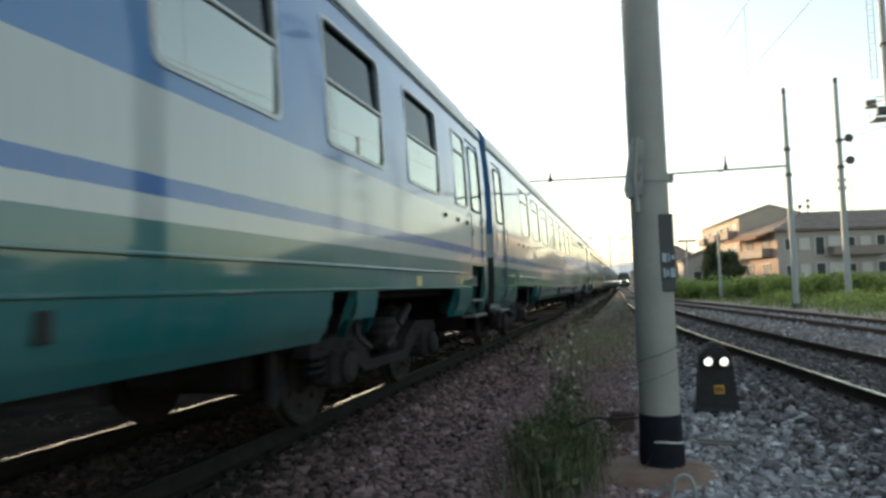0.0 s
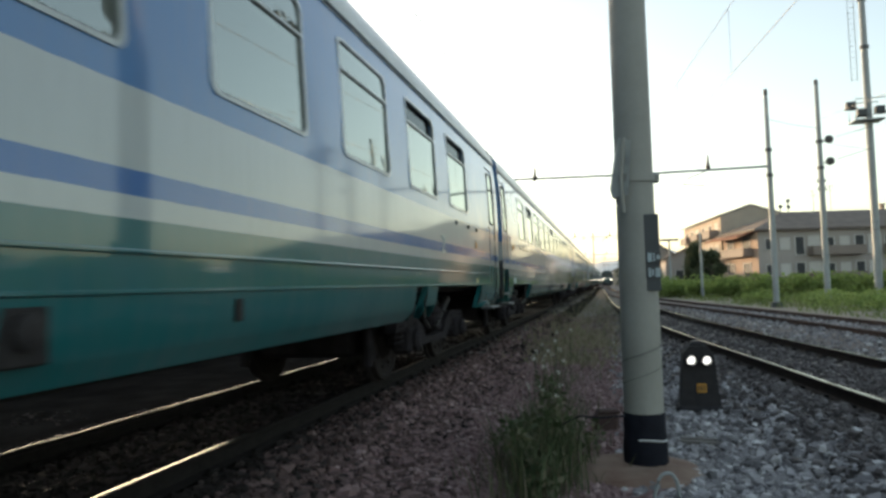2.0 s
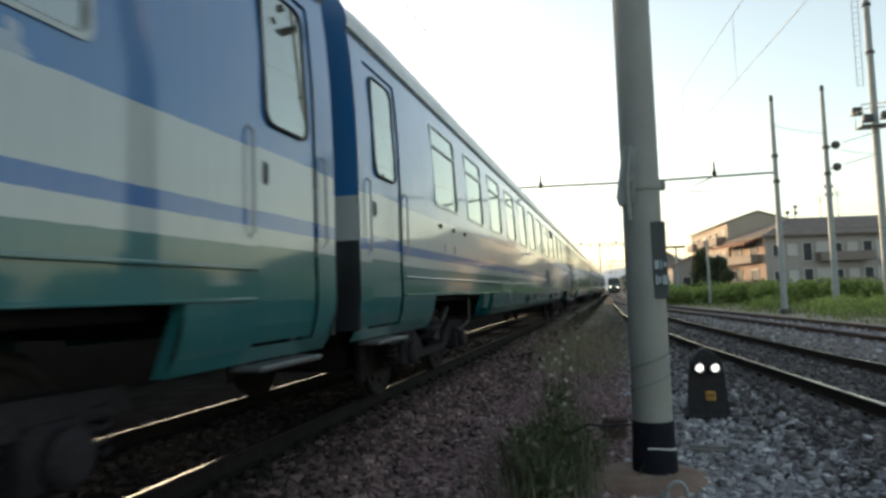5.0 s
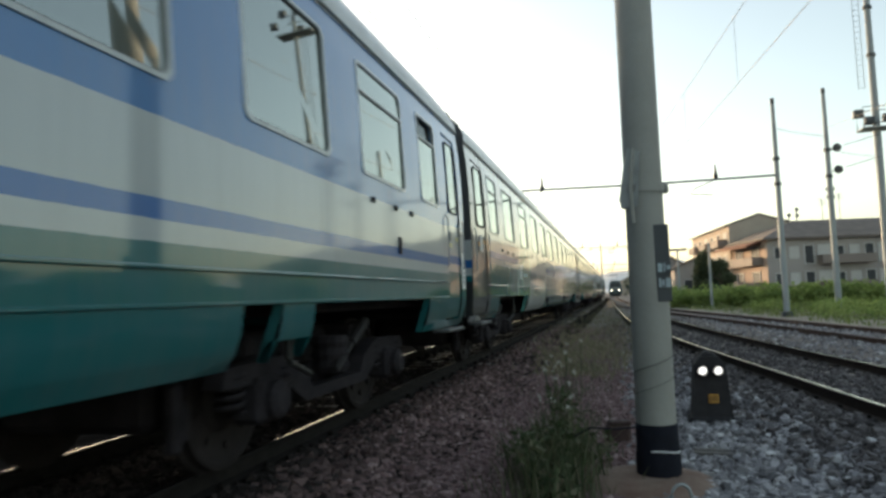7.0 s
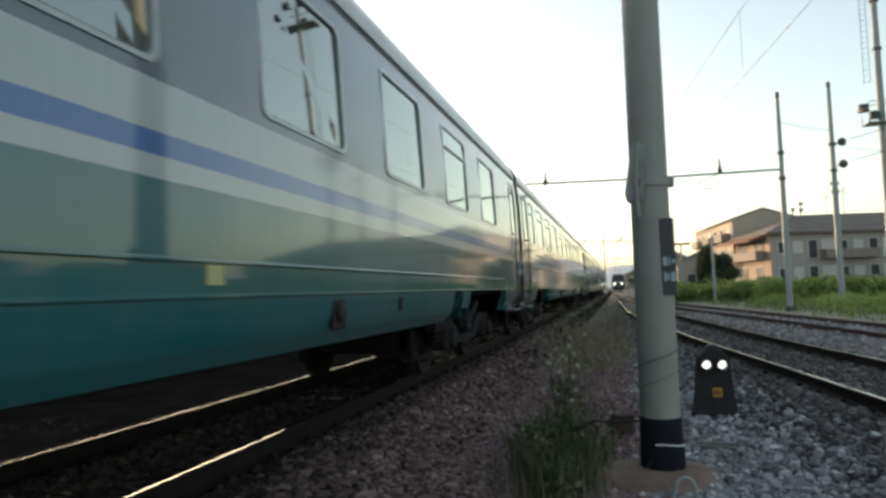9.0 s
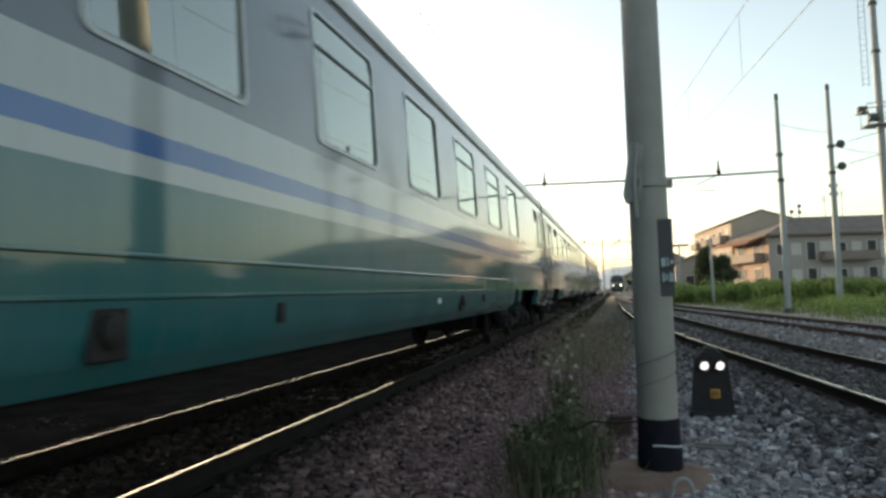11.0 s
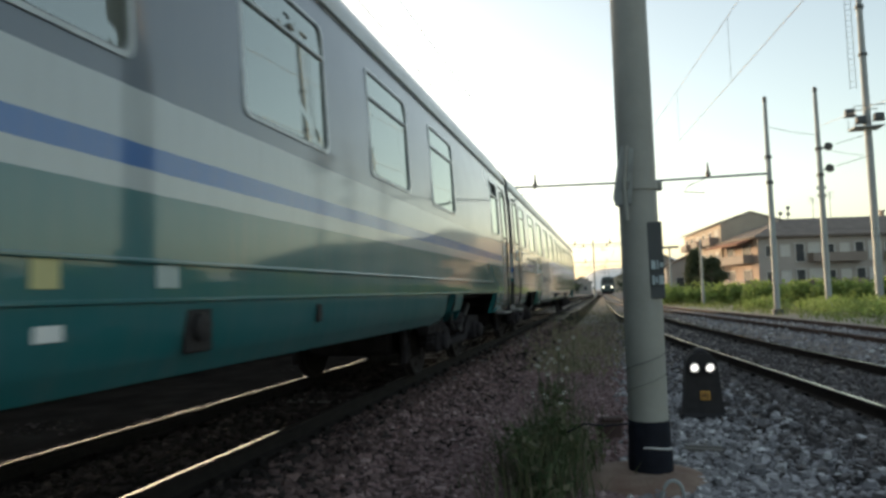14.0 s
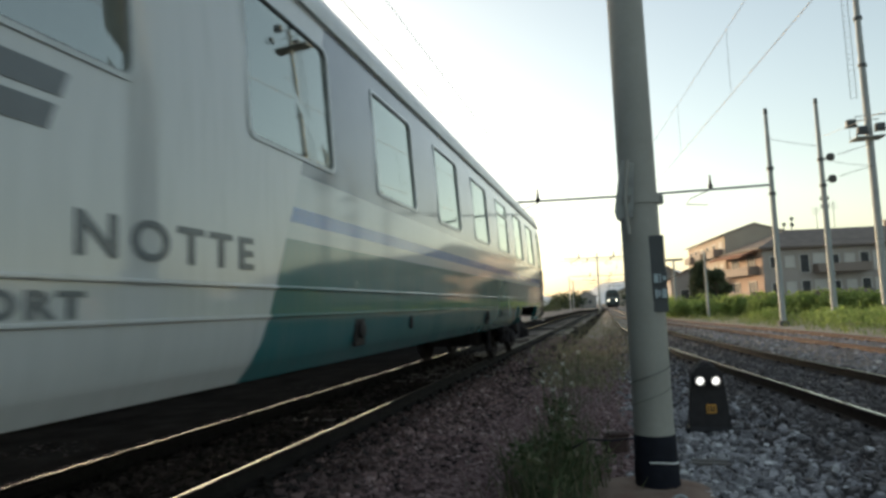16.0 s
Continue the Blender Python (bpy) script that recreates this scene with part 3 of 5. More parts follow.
def fitting(c, u, z, size=(0.03, 0.12, 0.12), name="side_lamp", mat=None):
    part(name, Soup().box((side_x(z) + 0.01, u, z), size, 0.01), mat or black_bits, c)


def writing(c, text, u, z, height, mat, gap=1.0, wide=1.0):
    """Upright lettering on the coach side, reading along u."""
    data = bpy.data.curves.new("lettering", "FONT")
    data.body, data.size, data.space_character, data.extrude, data.offset = text, height / 0.7, gap, 0.002, 0.006
    tmp = bpy.data.objects.new("lettering", data)
    scene.collection.objects.link(tmp)
    bpy.context.view_layer.update()
    me = bpy.data.meshes.new_from_object(tmp.evaluated_get(bpy.context.evaluated_depsgraph_get()))
    bpy.data.objects.remove(tmp)
    me.materials.append(mat)
    m = Matrix(((0, 0, 1, side_x(z) + 0.004), (wide, 0, 0, u), (0, 1, 0, z), (0, 0, 0, 1)))
    return part("lettering", me, None, c, "dark grey painted letters", at=m)


def grille(c, u0, u1, z0, z1):
    g = part("ventilation_grille", frame_ring(u0, u1, z0, z1, 0.014, 0.015), seal, c, "dark louvred ventilation grille")
    part("backing", Soup().box((SIDE + 0.003, (u0 + u1) / 2, (z0 + z1) / 2), (0.006, u1 - u0, z1 - z0)), black_bits, g)
    n = 11
    for i in range(n):
        z = z0 + (i + 0.5) * (z1 - z0) / n
        part("slat", Soup().box((SIDE + 0.015, (u0 + u1) / 2, z), (0.022, u1 - u0, 0.016), 0.003), slat_paint, g)


def plate(c, u, z, w, h, mat, name="notice"):
    proud = 0.007 if name == "print_line" else 0.003
    part(name, Soup().box((side_x(z) + proud, u, z), (0.006, w, h), 0.001), mat, c)


def common_bits(c, tank=(11.15, 17.0)):
    """Filler caps, vents and sockets of the skirt and the hooks under the windows."""
    for u in tank:
        part("filler_cap", Soup().box((SIDE - 0.02, u, 0.865), (0.03, 0.22, 0.22), 0.01).lathe((SIDE + 0.0, u, 0.88), "x", [(0.07, 0), (0.07, 0.02), (0.03, 0.03)], 12), black_bits, c)
        part("vent", Soup().box((SIDE - 0.005, u + 1.4, 0.9), (0.02, 0.07, 0.12), 0.004), black_bits, c)
    for u in (3.1, 3.75, 4.4):
        fitting(c, u, 1.80, (0.03, 0.055, 0.05), "hook")
    for u in (3.3, 3.8):
        fitting(c, u, 1.55, (0.012, 0.035, 0.10), "destination_holder", frame_metal)


def night_bits(c, words=((6.95, 1.35), (8.85, 1.22)), base=1.35, emblem=(5.5, 1.5), caps=(10.95, 17.35)):
    common_bits(c, caps)
    writing(c, "TRENO", words[0][0], base, 0.17, letter_paint, 1.35, words[0][1])
    writing(c, "NOTTE", words[1][0], base, 0.17, letter_paint, 1.35, words[1][1])
    writing(c, "COMFORT", words[1][0] - 1.08, 1.035, 0.095, letter_paint, 1.3, 1.35 * words[1][1] / 1.25)
    # emblem: two white shapes and a line of small lettering as a bar
    u, z = emblem
    for du, dz, w, h in ((0.05, 0.09, 0.34, 0.10), (-0.02, -0.07, 0.30, 0.17)):
        part("emblem", Soup().prism([(u + du - w / 2, z + dz - h / 2), (u + du + w / 2 - 0.04, z + dz - h / 2), (u + du + w / 2, z + dz + h / 2), (u + du - w / 2 + 0.04, z + dz + h / 2)], "x", SIDE - 0.002, SIDE + 0.004), white_plate, c)
    plate(c, u + 0.66, z - 0.06, 0.62, 0.06, sticker_pale, "emblem_line")
    for u in (1.2, LENGTH - 0.75):
        plate(c, u, 1.8, 0.17, 0.24, white_plate)
    for u, z in ((25.95, 1.82), (25.5, 1.78), (1.04, 1.78), (1.37, 1.83)):
        plate(c, u, z, 0.11, 0.06, orange_plate if u < 2 else yellow_plate, "arrow_mark")
    # dark slanted symbol above the lettering
    for z, w in ((1.90, 0.30), (1.765, 0.24)):
        part("symbol", Soup().prism([(8.62, z - 0.05), (8.62 + w, z - 0.05), (8.66 + w, z + 0.05), (8.60, z + 0.05)], "x", SIDE - 0.002, SIDE + 0.005), letter_paint, c)


def bits_fifth(c):
    night_bits(c)
    plate(c, 15.8, 1.115, 0.15, 0.10, yellow_plate)


def bits_seventh(c):
    night_bits(c, ((6.68, 1.12), (8.33, 1.06)), 1.285, (5.2, 1.68), (11.2, 15.62))
    plate(c, 14.67, 1.115, 0.13, 0.11, yellow_plate)
    plate(c, 15.36, 1.115, 0.16, 0.10, sticker_pale)
    plate(c, 14.7, 0.90, 0.13, 0.06, white_plate)


def bits_tail(c):
    night_bits(c, ((6.98, 1.4), (8.98, 1.36)), 1.275, (5.56, 1.63), (11.95, 17.5))


def many(first, pitch, count, width, kinds):
    return [(first + i * pitch, first + i * pitch + width, kinds[i % len(kinds)]) for i in range(count)]


BLUE_DOORS = [(0.78, 1.62), (25.25, 26.05)]
coaches = []


def put(c, kind):
    coaches.append(c)
    return c


def bits_sixth(c):
    common_bits(c, (16.25, 10.0))
    plate(c, 17.7, 1.11, 0.07, 0.1, yellow_plate)
    plate(c, 15.1, 0.90, 0.13, 0.06, white_plate)
    plate(c, 25.78, 1.72, 0.18, 0.25, white_plate)
    plate(c, 25.60, 1.70, 0.16, 0.08, white_plate)
    plate(c, 25.95, 1.74, 0.14, 0.08, white_plate)


def bits_first(c):
    common_bits(c)
    for u in (24.0, 24.6, 25.1):
        fitting(c, u, 1.84, (0.03, 0.06, 0.05), "hook")
    plate(c, 22.9, 1.08, 0.16, 0.10, yellow_plate)
    plate(c, 24.7, 1.08, 0.11, 0.08, yellow_plate)


def bits_second(c):
    common_bits(c)
    plate(c, 1.9, 1.66, 0.12, 0.16, yellow_plate)
    for u, z, w, h, m in ((5.48, 1.81, 0.30, 0.035, sticker_pale), (5.39, 1.67, 0.15, 0.18, green_plate), (5.57, 1.67, 0.15, 0.18, pink_plate), (6.05, 1.66, 0.5, 0.035, sticker_pale)):
        plate(c, u, z, w, h, m, "emblem")
    writing(c, "2", 23.05, 1.41, 0.22, sticker_pale, 1.0, 1.3)
    plate(c, 25.29, 1.61, 0.10, 0.10, orange_plate)
    plate(c, 25.32, 1.07, 0.10, 0.07, yellow_plate)
    for u in (23.9, 24.7, 25.3):
        fitting(c, u, 1.84, (0.03, 0.06, 0.05), "hook")


def bits_third(c):
    common_bits(c)
    plate(c, 1.95, 1.78, 0.2, 0.1, orange_plate)
    plate(c, 2.1, 1.08, 0.16, 0.12, white_plate)
    for u in (3.22, 3.7, 5.2):
        fitting(c, u, 1.86, (0.025, 0.06, 0.035), "hook")


def bits_fourth(c):
    common_bits(c)
    grille(c, 15.47, 16.68, 1.23, 1.60)
    for u in (22.9, 23.5, 24.0):
        fitting(c, u, 1.84, (0.03, 0.055, 0.05), "hook")
    fitting(c, 23.6, 1.5, (0.02, 0.07, 0.16), "vent")
    plate(c, 26.29, 1.34, 0.18, 0.46, white_plate)
    for i in range(5):
        plate(c, 26.29, 1.20 + 0.06 * i, 0.14, 0.012, letter_paint, "print_line")
    plate(c, 25.62, 1.64, 0.13, 0.05, yellow_plate)
    plate(c, 25.97, 1.73, 0.11, 0.05, yellow_plate)


first = coach("blue, white and green coach with half-open windows", paint_first, door_blue,
              [*many(4.29, 1.835, 11, 1.18, ["half"]), (24.52, 25.22, "sash")], [(0.78, 1.62), (25.35, 26.12)], end=end_blue, extras=bits_first, wells=[(25.35, 26.12)])
LENGTH = 27.5
second = coach("blue, white and green coach with closed sash windows", paint_second, door_blue,
               many(3.65, 1.81, 12, 1.18, ["sash"] * 9 + ["sash", "open", "open"]), [(0.78, 1.62), (26.5, 27.15)], end=end_blue, extras=bits_second)
LENGTH = 26.4
third = coach("weathered blue, white and green coach with flaking paint", paint_worn, door_blue,
              many(3.05, 1.80, 12, 1.19, ["sash", "open", "sash", "sash"]), [(0.62, 1.2), (25.3, 26.1)], end=end_blue, extras=bits_third, wells=[(0.62, 1.2)], cuts=[(1.85, 5.3)])
fourth = coach("blue, white and green coach with a louvred side grille", paint_blue, door_blue,
               [*many(2.89, 1.798, 12, 1.18, ["sash", "sash", "sash", "sash", "whole", "whole", "whole", "sash", "open", "whole", "whole", "sash"]), (24.38, 25.1, "open")], [(0.78, 1.62), (25.5, 26.15)], end=end_blue, extras=bits_fourth)
GREY_DOORS = [(0.78, 1.64), (25.45, 26.15)]
fifth = coach("grey, white and green night-train coach with lettering", paint_night, door_grey,
              [(1.98, 2.85, "sash"), *many(3.50, 2.13, 10, 1.23, ["whole", "sash", "whole", "whole", "whole", "whole", "whole", "whole", "sash", "whole"])], GREY_DOORS, extras=bits_fifth, cuts=[(2.7, 6.45)])
sixth = coach("grey, white and green coach with a blank rear wall", paint_grey, door_grey,
              [(1.95, 2.75, "sash"), *many(3.5, 2.105, 9, 1.22, ["sash", "sash", "whole"]), (24.5, 25.2, "open")], GREY_DOORS, extras=bits_sixth)
seventh = coach("grey night-train coach with dark opened top lights", paint_low, door_grey,
                [(1.9, 2.65, "open"), *many(3.43, 2.10, 9, 1.21, ["open", "sash", "open", "open", "sash", "sash", "sash", "sash", "sash"]), (24.36, 25.15, "open")], GREY_DOORS, extras=bits_seventh, cuts=[(2.4, 5.28), (5.68, 6.12)])
eighth = coach("grey night-train coach at the tail of the train", paint_tail, door_grey,
               [(1.97, 2.85, "sash"), *many(3.74, 2.175, 10, 1.25, ["sash", "whole", "whole", "whole", "whole", "whole", "whole", "sash", "whole", "whole"])], GREY_DOORS, extras=bits_tail, cuts=[(2.7, 5.63), (6.05, 6.45)])
TRAIN = [first, second, third, fourth, fifth, sixth, seventh, eighth]


STARTS = [-53.9, -27.5, 0.0, 26.4, 52.8, 79.2, 105.6, 132.0]  # each coach's front, from the second coach's rear
SETTING_OUT = {0.0: 37.5, 0.5: 31.15, 1.0: 24.75, 1.5: 18.6, 2.0: 12.5, 2.5: 6.45, 3.0: 0.72, 3.5: -4.95}


def tail(t):
    """Where the second coach's rear end stands along the track: the train slows a little on the way."""
    if t <= 3.5:
        i = min(int(t * 2), 6)
        a, c = SETTING_OUT[i / 2], SETTING_OUT[i / 2 + 0.5]
        return a + (c - a) * (t * 2 - i)
    return 36.162 - 12.005 * t + 0.09098 * t * t - 0.00152 * t ** 3 - 0.14 * max(0.0, 1 - (t - 3.5))


# ---- ground and tracks
ballast_brown = material("brown_dusty_ballast_ground", (0.135, 0.110, 0.098), 0.95, spread=0.4, scale=2.5, bump=0.9, bump_scale=26, second=(0.19, 0.162, 0.142))
stone_brown = island_material("rust_dusted_stones", [(0.123, 0.077, 0.076), (0.196, 0.126, 0.123), (0.151, 0.099, 0.097), (0.224, 0.153, 0.149), (0.138, 0.086, 0.085), (0.347, 0.254, 0.243)])
# near-black stones: the shade under the train is put into their colour
stone_shaded = island_material("shade_black_stones", [(0.014, 0.012, 0.011), (0.034, 0.027, 0.025), (0.022, 0.019, 0.017), (0.058, 0.046, 0.043)], spec=0.1)
stone_grey = island_material("grey_stones", [(0.064, 0.062, 0.066), (0.257, 0.246, 0.254), (0.143, 0.136, 0.143), (0.386, 0.369, 0.377), (0.186, 0.177, 0.183), (0.286, 0.272, 0.279), (0.572, 0.558, 0.551)])
# brake dust and the shade beside the curved rails, both in the colour
stone_dark = island_material("dusted_shaded_stones", [(0.043, 0.038, 0.038), (0.109, 0.099, 0.097), (0.073, 0.063, 0.063), (0.201, 0.184, 0.181)])
rail_black = material("black_rail_web", (0.012, 0.010, 0.009), 0.85, spread=0.4, scale=9, bump=0.3, spec=0.15)
# darker, rougher head for the stretch of rail past dull_from
rail_far_head = material("dark_rail_head", (0.07, 0.062, 0.055), 0.45, metal=0.6, spread=0.3, scale=9)
rail_grimy = material("grimy_brown_rail_web", (0.022, 0.016, 0.014), 0.85, spread=0.4, scale=9, bump=0.3, spec=0.2)
rail_rust = material("rusty_rail_web", (0.052, 0.027, 0.020), 0.85, spread=0.4, scale=9, bump=0.3)
rail_head = material("polished_rail_head", (0.66, 0.65, 0.62), 0.14, metal=1.0, spread=0.1, scale=14)
rail_dull = material("rusty_rail_head", (0.15, 0.066, 0.045), 0.6, metal=0.3, spread=0.3, scale=9)
sleeper_mat = material("stained_concrete_sleeper", (0.11, 0.10, 0.092), 0.9, spread=0.3, bump=0.3, per_object=0.3)
dirt_path = material("pale_dusty_path", (0.24, 0.21, 0.17), 0.95, spread=0.25, scale=0.8, bump=0.5, bump_scale=14)
grass_mat = island_material("weed_blades", [(0.044, 0.064, 0.028), (0.067, 0.091, 0.044), (0.095, 0.103, 0.055), (0.158, 0.143, 0.095)], 0.8, 0.3)
verge_mat = island_material("dark_verge_blades", [(0.179, 0.172, 0.103), (0.235, 0.214, 0.138), (0.290, 0.241, 0.172), (0.166, 0.186, 0.090)], 0.85, 0.35)
lawn_mat = island_material("grass_blades", [(0.115, 0.165, 0.055), (0.173, 0.231, 0.071), (0.230, 0.253, 0.099), (0.150, 0.187, 0.066)], 0.8, 0.45)
leaf_mat = island_material("hedge_leaves", [(0.156, 0.221, 0.065), (0.234, 0.319, 0.091), (0.325, 0.403, 0.130), (0.195, 0.247, 0.085)], 0.7, 0.45)
dark_leaf = island_material("dark_tree_leaves", [(0.05, 0.065, 0.035), (0.075, 0.095, 0.05), (0.09, 0.105, 0.06)], 0.75, 0.25)
bark = material("grey_brown_bark", (0.10, 0.08, 0.06), 0.95, spread=0.3, bump=0.5)
flower_mat = island_material("pale_seed_heads", [(0.45, 0.43, 0.36), (0.6, 0.6, 0.55)], 0.9)
pole_paint = material("weathered_grey_green_pole_paint", (0.25, 0.247, 0.225), 0.62, spread=0.14, scale=3, bump=0.12, bump_scale=40)
mast_paint = material("pale_grey_mast_paint", (0.28, 0.30, 0.30), 0.6, spread=0.12, scale=2)
tar = material("black_tar_band", (0.010, 0.011, 0.017), 0.75, spec=0.12, spread=0.4, scale=8, bump=0.25)
plinth_mat = material("reddish_stained_concrete", (0.19, 0.095, 0.065), 0.92, spread=0.35, scale=4, bump=0.6, second=(0.20, 0.15, 0.115))
brick_red = material("dark_rust_red_block", (0.05, 0.028, 0.025), 0.9, spread=0.35, scale=8, bump=0.5)
grey_sheet = material("dark_grey_sheet_metal", (0.05, 0.056, 0.06), 0.55, spread=0.2)
signal_body = material("dusty_black_signal_housing", (0.030, 0.028, 0.030), 0.75, spec=0.2, spread=0.35, scale=10)
sign_plate = material("faded_pale_blue_sign", (0.36, 0.43, 0.46), 0.6, spread=0.2)
cover_paint = material("pale_weathered_sheet", (0.36, 0.37, 0.35), 0.6, spread=0.25, scale=9)
wire_mat = material("copper_wire", (0.12, 0.115, 0.11), 0.5, metal=0.5)
insulator_mat = material("dark_insulators", (0.025, 0.022, 0.02), 0.35)


def smooth_step(x, a, b):
    q = np.clip((x - a) / (b - a), 0, 1)
    return q * q * (3 - 2 * q)


CURVE_Y = [-40, 0, 4, 7, 9, 14.4, 17.8, 28, 40, 67, 96, 400]
CURVE_X = [9.5, 3.85, 3.38, 3.03, 2.83, 2.27, 1.98, 1.30, 1.05, 0.80, 0.55, 0.0]
SIDING_Y = [-40, 0, 10, 19, 31, 43, 60, 80, 400]
SIDING_X = [9.5, 7.2, 6.4, 5.6, 4.2, 2.75, 1.25, 0.75, 0.0]


def eased(ys, xs):
    """A smooth line through the points, as x of y."""
    ys, xs = np.array(ys, float), np.array(xs, float)
    slope = np.gradient(xs, ys)

    def f(y):
        y = np.asarray(y, float)
        i = np.clip(np.searchsorted(ys, y) - 1, 0, len(ys) - 2)
        h = ys[i + 1] - ys[i]
        s = np.clip((y - ys[i]) / h, 0, 1)
        return (2 * s**3 - 3 * s**2 + 1) * xs[i] + (s**3 - 2 * s**2 + s) * h * slope[i] + (3 * s**2 - 2 * s**3) * xs[i + 1] + (s**3 - s**2) * h * slope[i + 1]

    return f


def main_x(y):
    return -3.405 + HEADING * (np.asarray(y, float) - 4.0)


second_x, siding_x = eased(CURVE_Y, CURVE_X), eased(SIDING_Y, SIDING_X)


def level(x, y):
    """Ground height: ballast beds carry the tracks, a shallow cess lies between."""
    x, y = np.asarray(x, float), np.asarray(y, float)
    z = np.full(np.broadcast(x, y).shape, -0.40)
    near = np.exp(-((y - 6) / 30.0) ** 2)
    z = z + 0.03 * np.sin(x * 1.7 + y * 0.9) * near + 0.02 * np.sin(y * 2.3 - x) * near
    for cx in (main_x(np.clip(y, -60, 160)), second_x(y), siding_x(y)):
        z = np.maximum(z, -0.40 + 0.15 * (1 - smooth_step(np.abs(x - cx), 1.15, 2.1)))
    return z


def ground():
    xs = np.unique(np.concatenate([np.linspace(-3000, -40, 8), np.linspace(-40, -6, 12), np.linspace(-6, 12, 110), np.linspace(12, 60, 20), np.linspace(60, 3000, 8)]))
    ys = np.unique(np.concatenate([np.linspace(-1500, -20, 8), np.linspace(-20, 0, 50), np.linspace(0, 24, 110), np.linspace(24, 120, 60), np.linspace(120, 4000, 12)]))
    gx, gy = np.meshgrid(xs, ys)
    gz = level(gx, gy)
    verts = np.stack([gx, gy, gz], -1).reshape(-1, 3)
    n, m = len(xs), len(ys)
    i = np.arange(n - 1)[None, :] + n * np.arange(m - 1)[:, None]
    faces = np.stack([i, i + 1, i + n + 1, i + n], -1).reshape(-1, 4)
    me = fast_mesh("ground", verts, faces, ballast_brown)
    me.polygons.foreach_set("use_smooth", [True] * len(me.polygons))
    tagged(new("ground", me), "dusty brown ballast and earth beside the tracks", "ground", kind="structure")


ground()


def rail_line(track, fx, offset, ys, top, head, web, dull_from=None):
    """A rail of full section along a curve."""
    sec = [(-0.065, -0.15), (-0.065, -0.138), (-0.012, -0.12), (-0.005, -0.045), (-0.034, -0.034), (-0.036, -0.008), (-0.026, -0.002), (-0.012, 0.0), (0.012, 0.0), (0.026, -0.002), (0.036, -0.008), (0.034, -0.034), (0.005, -0.045), (0.012, -0.12), (0.065, -0.138), (0.065, -0.15)]
    n = len(sec)
    verts, faces, mats = [], [], []
    for j, y in enumerate(ys):
        cx = float(fx(y)) + offset
        verts += [(cx + a, y, top + b) for a, b in sec]
        if j:
            for i in range(n - 1):
                faces.append(((j - 1) * n + i, (j - 1) * n + i + 1, j * n + i + 1, j * n + i))
                mats.append((2 if dull_from is not None and y > dull_from else 1) if i == 7 else 0)
    s = Soup()
    s.v, s.f, s.m = verts, faces, mats
    part("rail", s, [web, head, rail_far_head], track)


SLEEPER = Soup().prism([(-1.25, -0.22), (1.25, -0.22), (1.25, -0.08), (1.18, -0.045), (-1.18, -0.045), (-1.25, -0.08)], "y", -0.13, 0.13).mesh("sleeper", sleeper_mat)
CHAIR = Soup().box((0, 0, 0.0), (0.3, 0.16, 0.02), 0.004).box((0.09, 0, 0.025), (0.05, 0.1, 0.05), 0.01).box((-0.09, 0, 0.025), (0.05, 0.1, 0.05), 0.01).mesh("fastening", rail_black)


def track(label, fx, top, head, y0=-12.0, y1=90.0, gauge=0.72, web=None, dull_from=None):
    t = tagged(new("railway_track"), label, "railway track", kind="structure")
    ys = list(np.arange(-40, 60, 1.0)) + list(np.arange(60, 400.1, 10))
    for sgn in (-1, 1):
        rail_line(t, fx, sgn * gauge, ys, top, head, web or rail_rust, dull_from if sgn > 0 else None)
    y = y0
    while y < y1:
        cx = float(fx(y))
        dx = float(fx(y + 0.5)) - cx
        s = part("sleeper", SLEEPER, None, t, at=pose(cx, y, top - 0.115, 0, 0, -math.degrees(math.atan2(dx, 0.5))))
        if 2 < y < 30:
            for sgn in (-1, 1):
                part("fastening", CHAIR, None, s, at=pose(sgn * gauge, 0, -0.035))
        y += 0.6
    return t


track("main track with polished rails under the train", main_x, RAIL_Z, rail_head, web=rail_black, dull_from=8.5)
track("curved track with bright rails on grey ballast", second_x, -0.10, rail_head, y1=70, web=rail_grimy)
track("rusty siding track beside the weeds", siding_x, -0.12, rail_dull, y1=60)


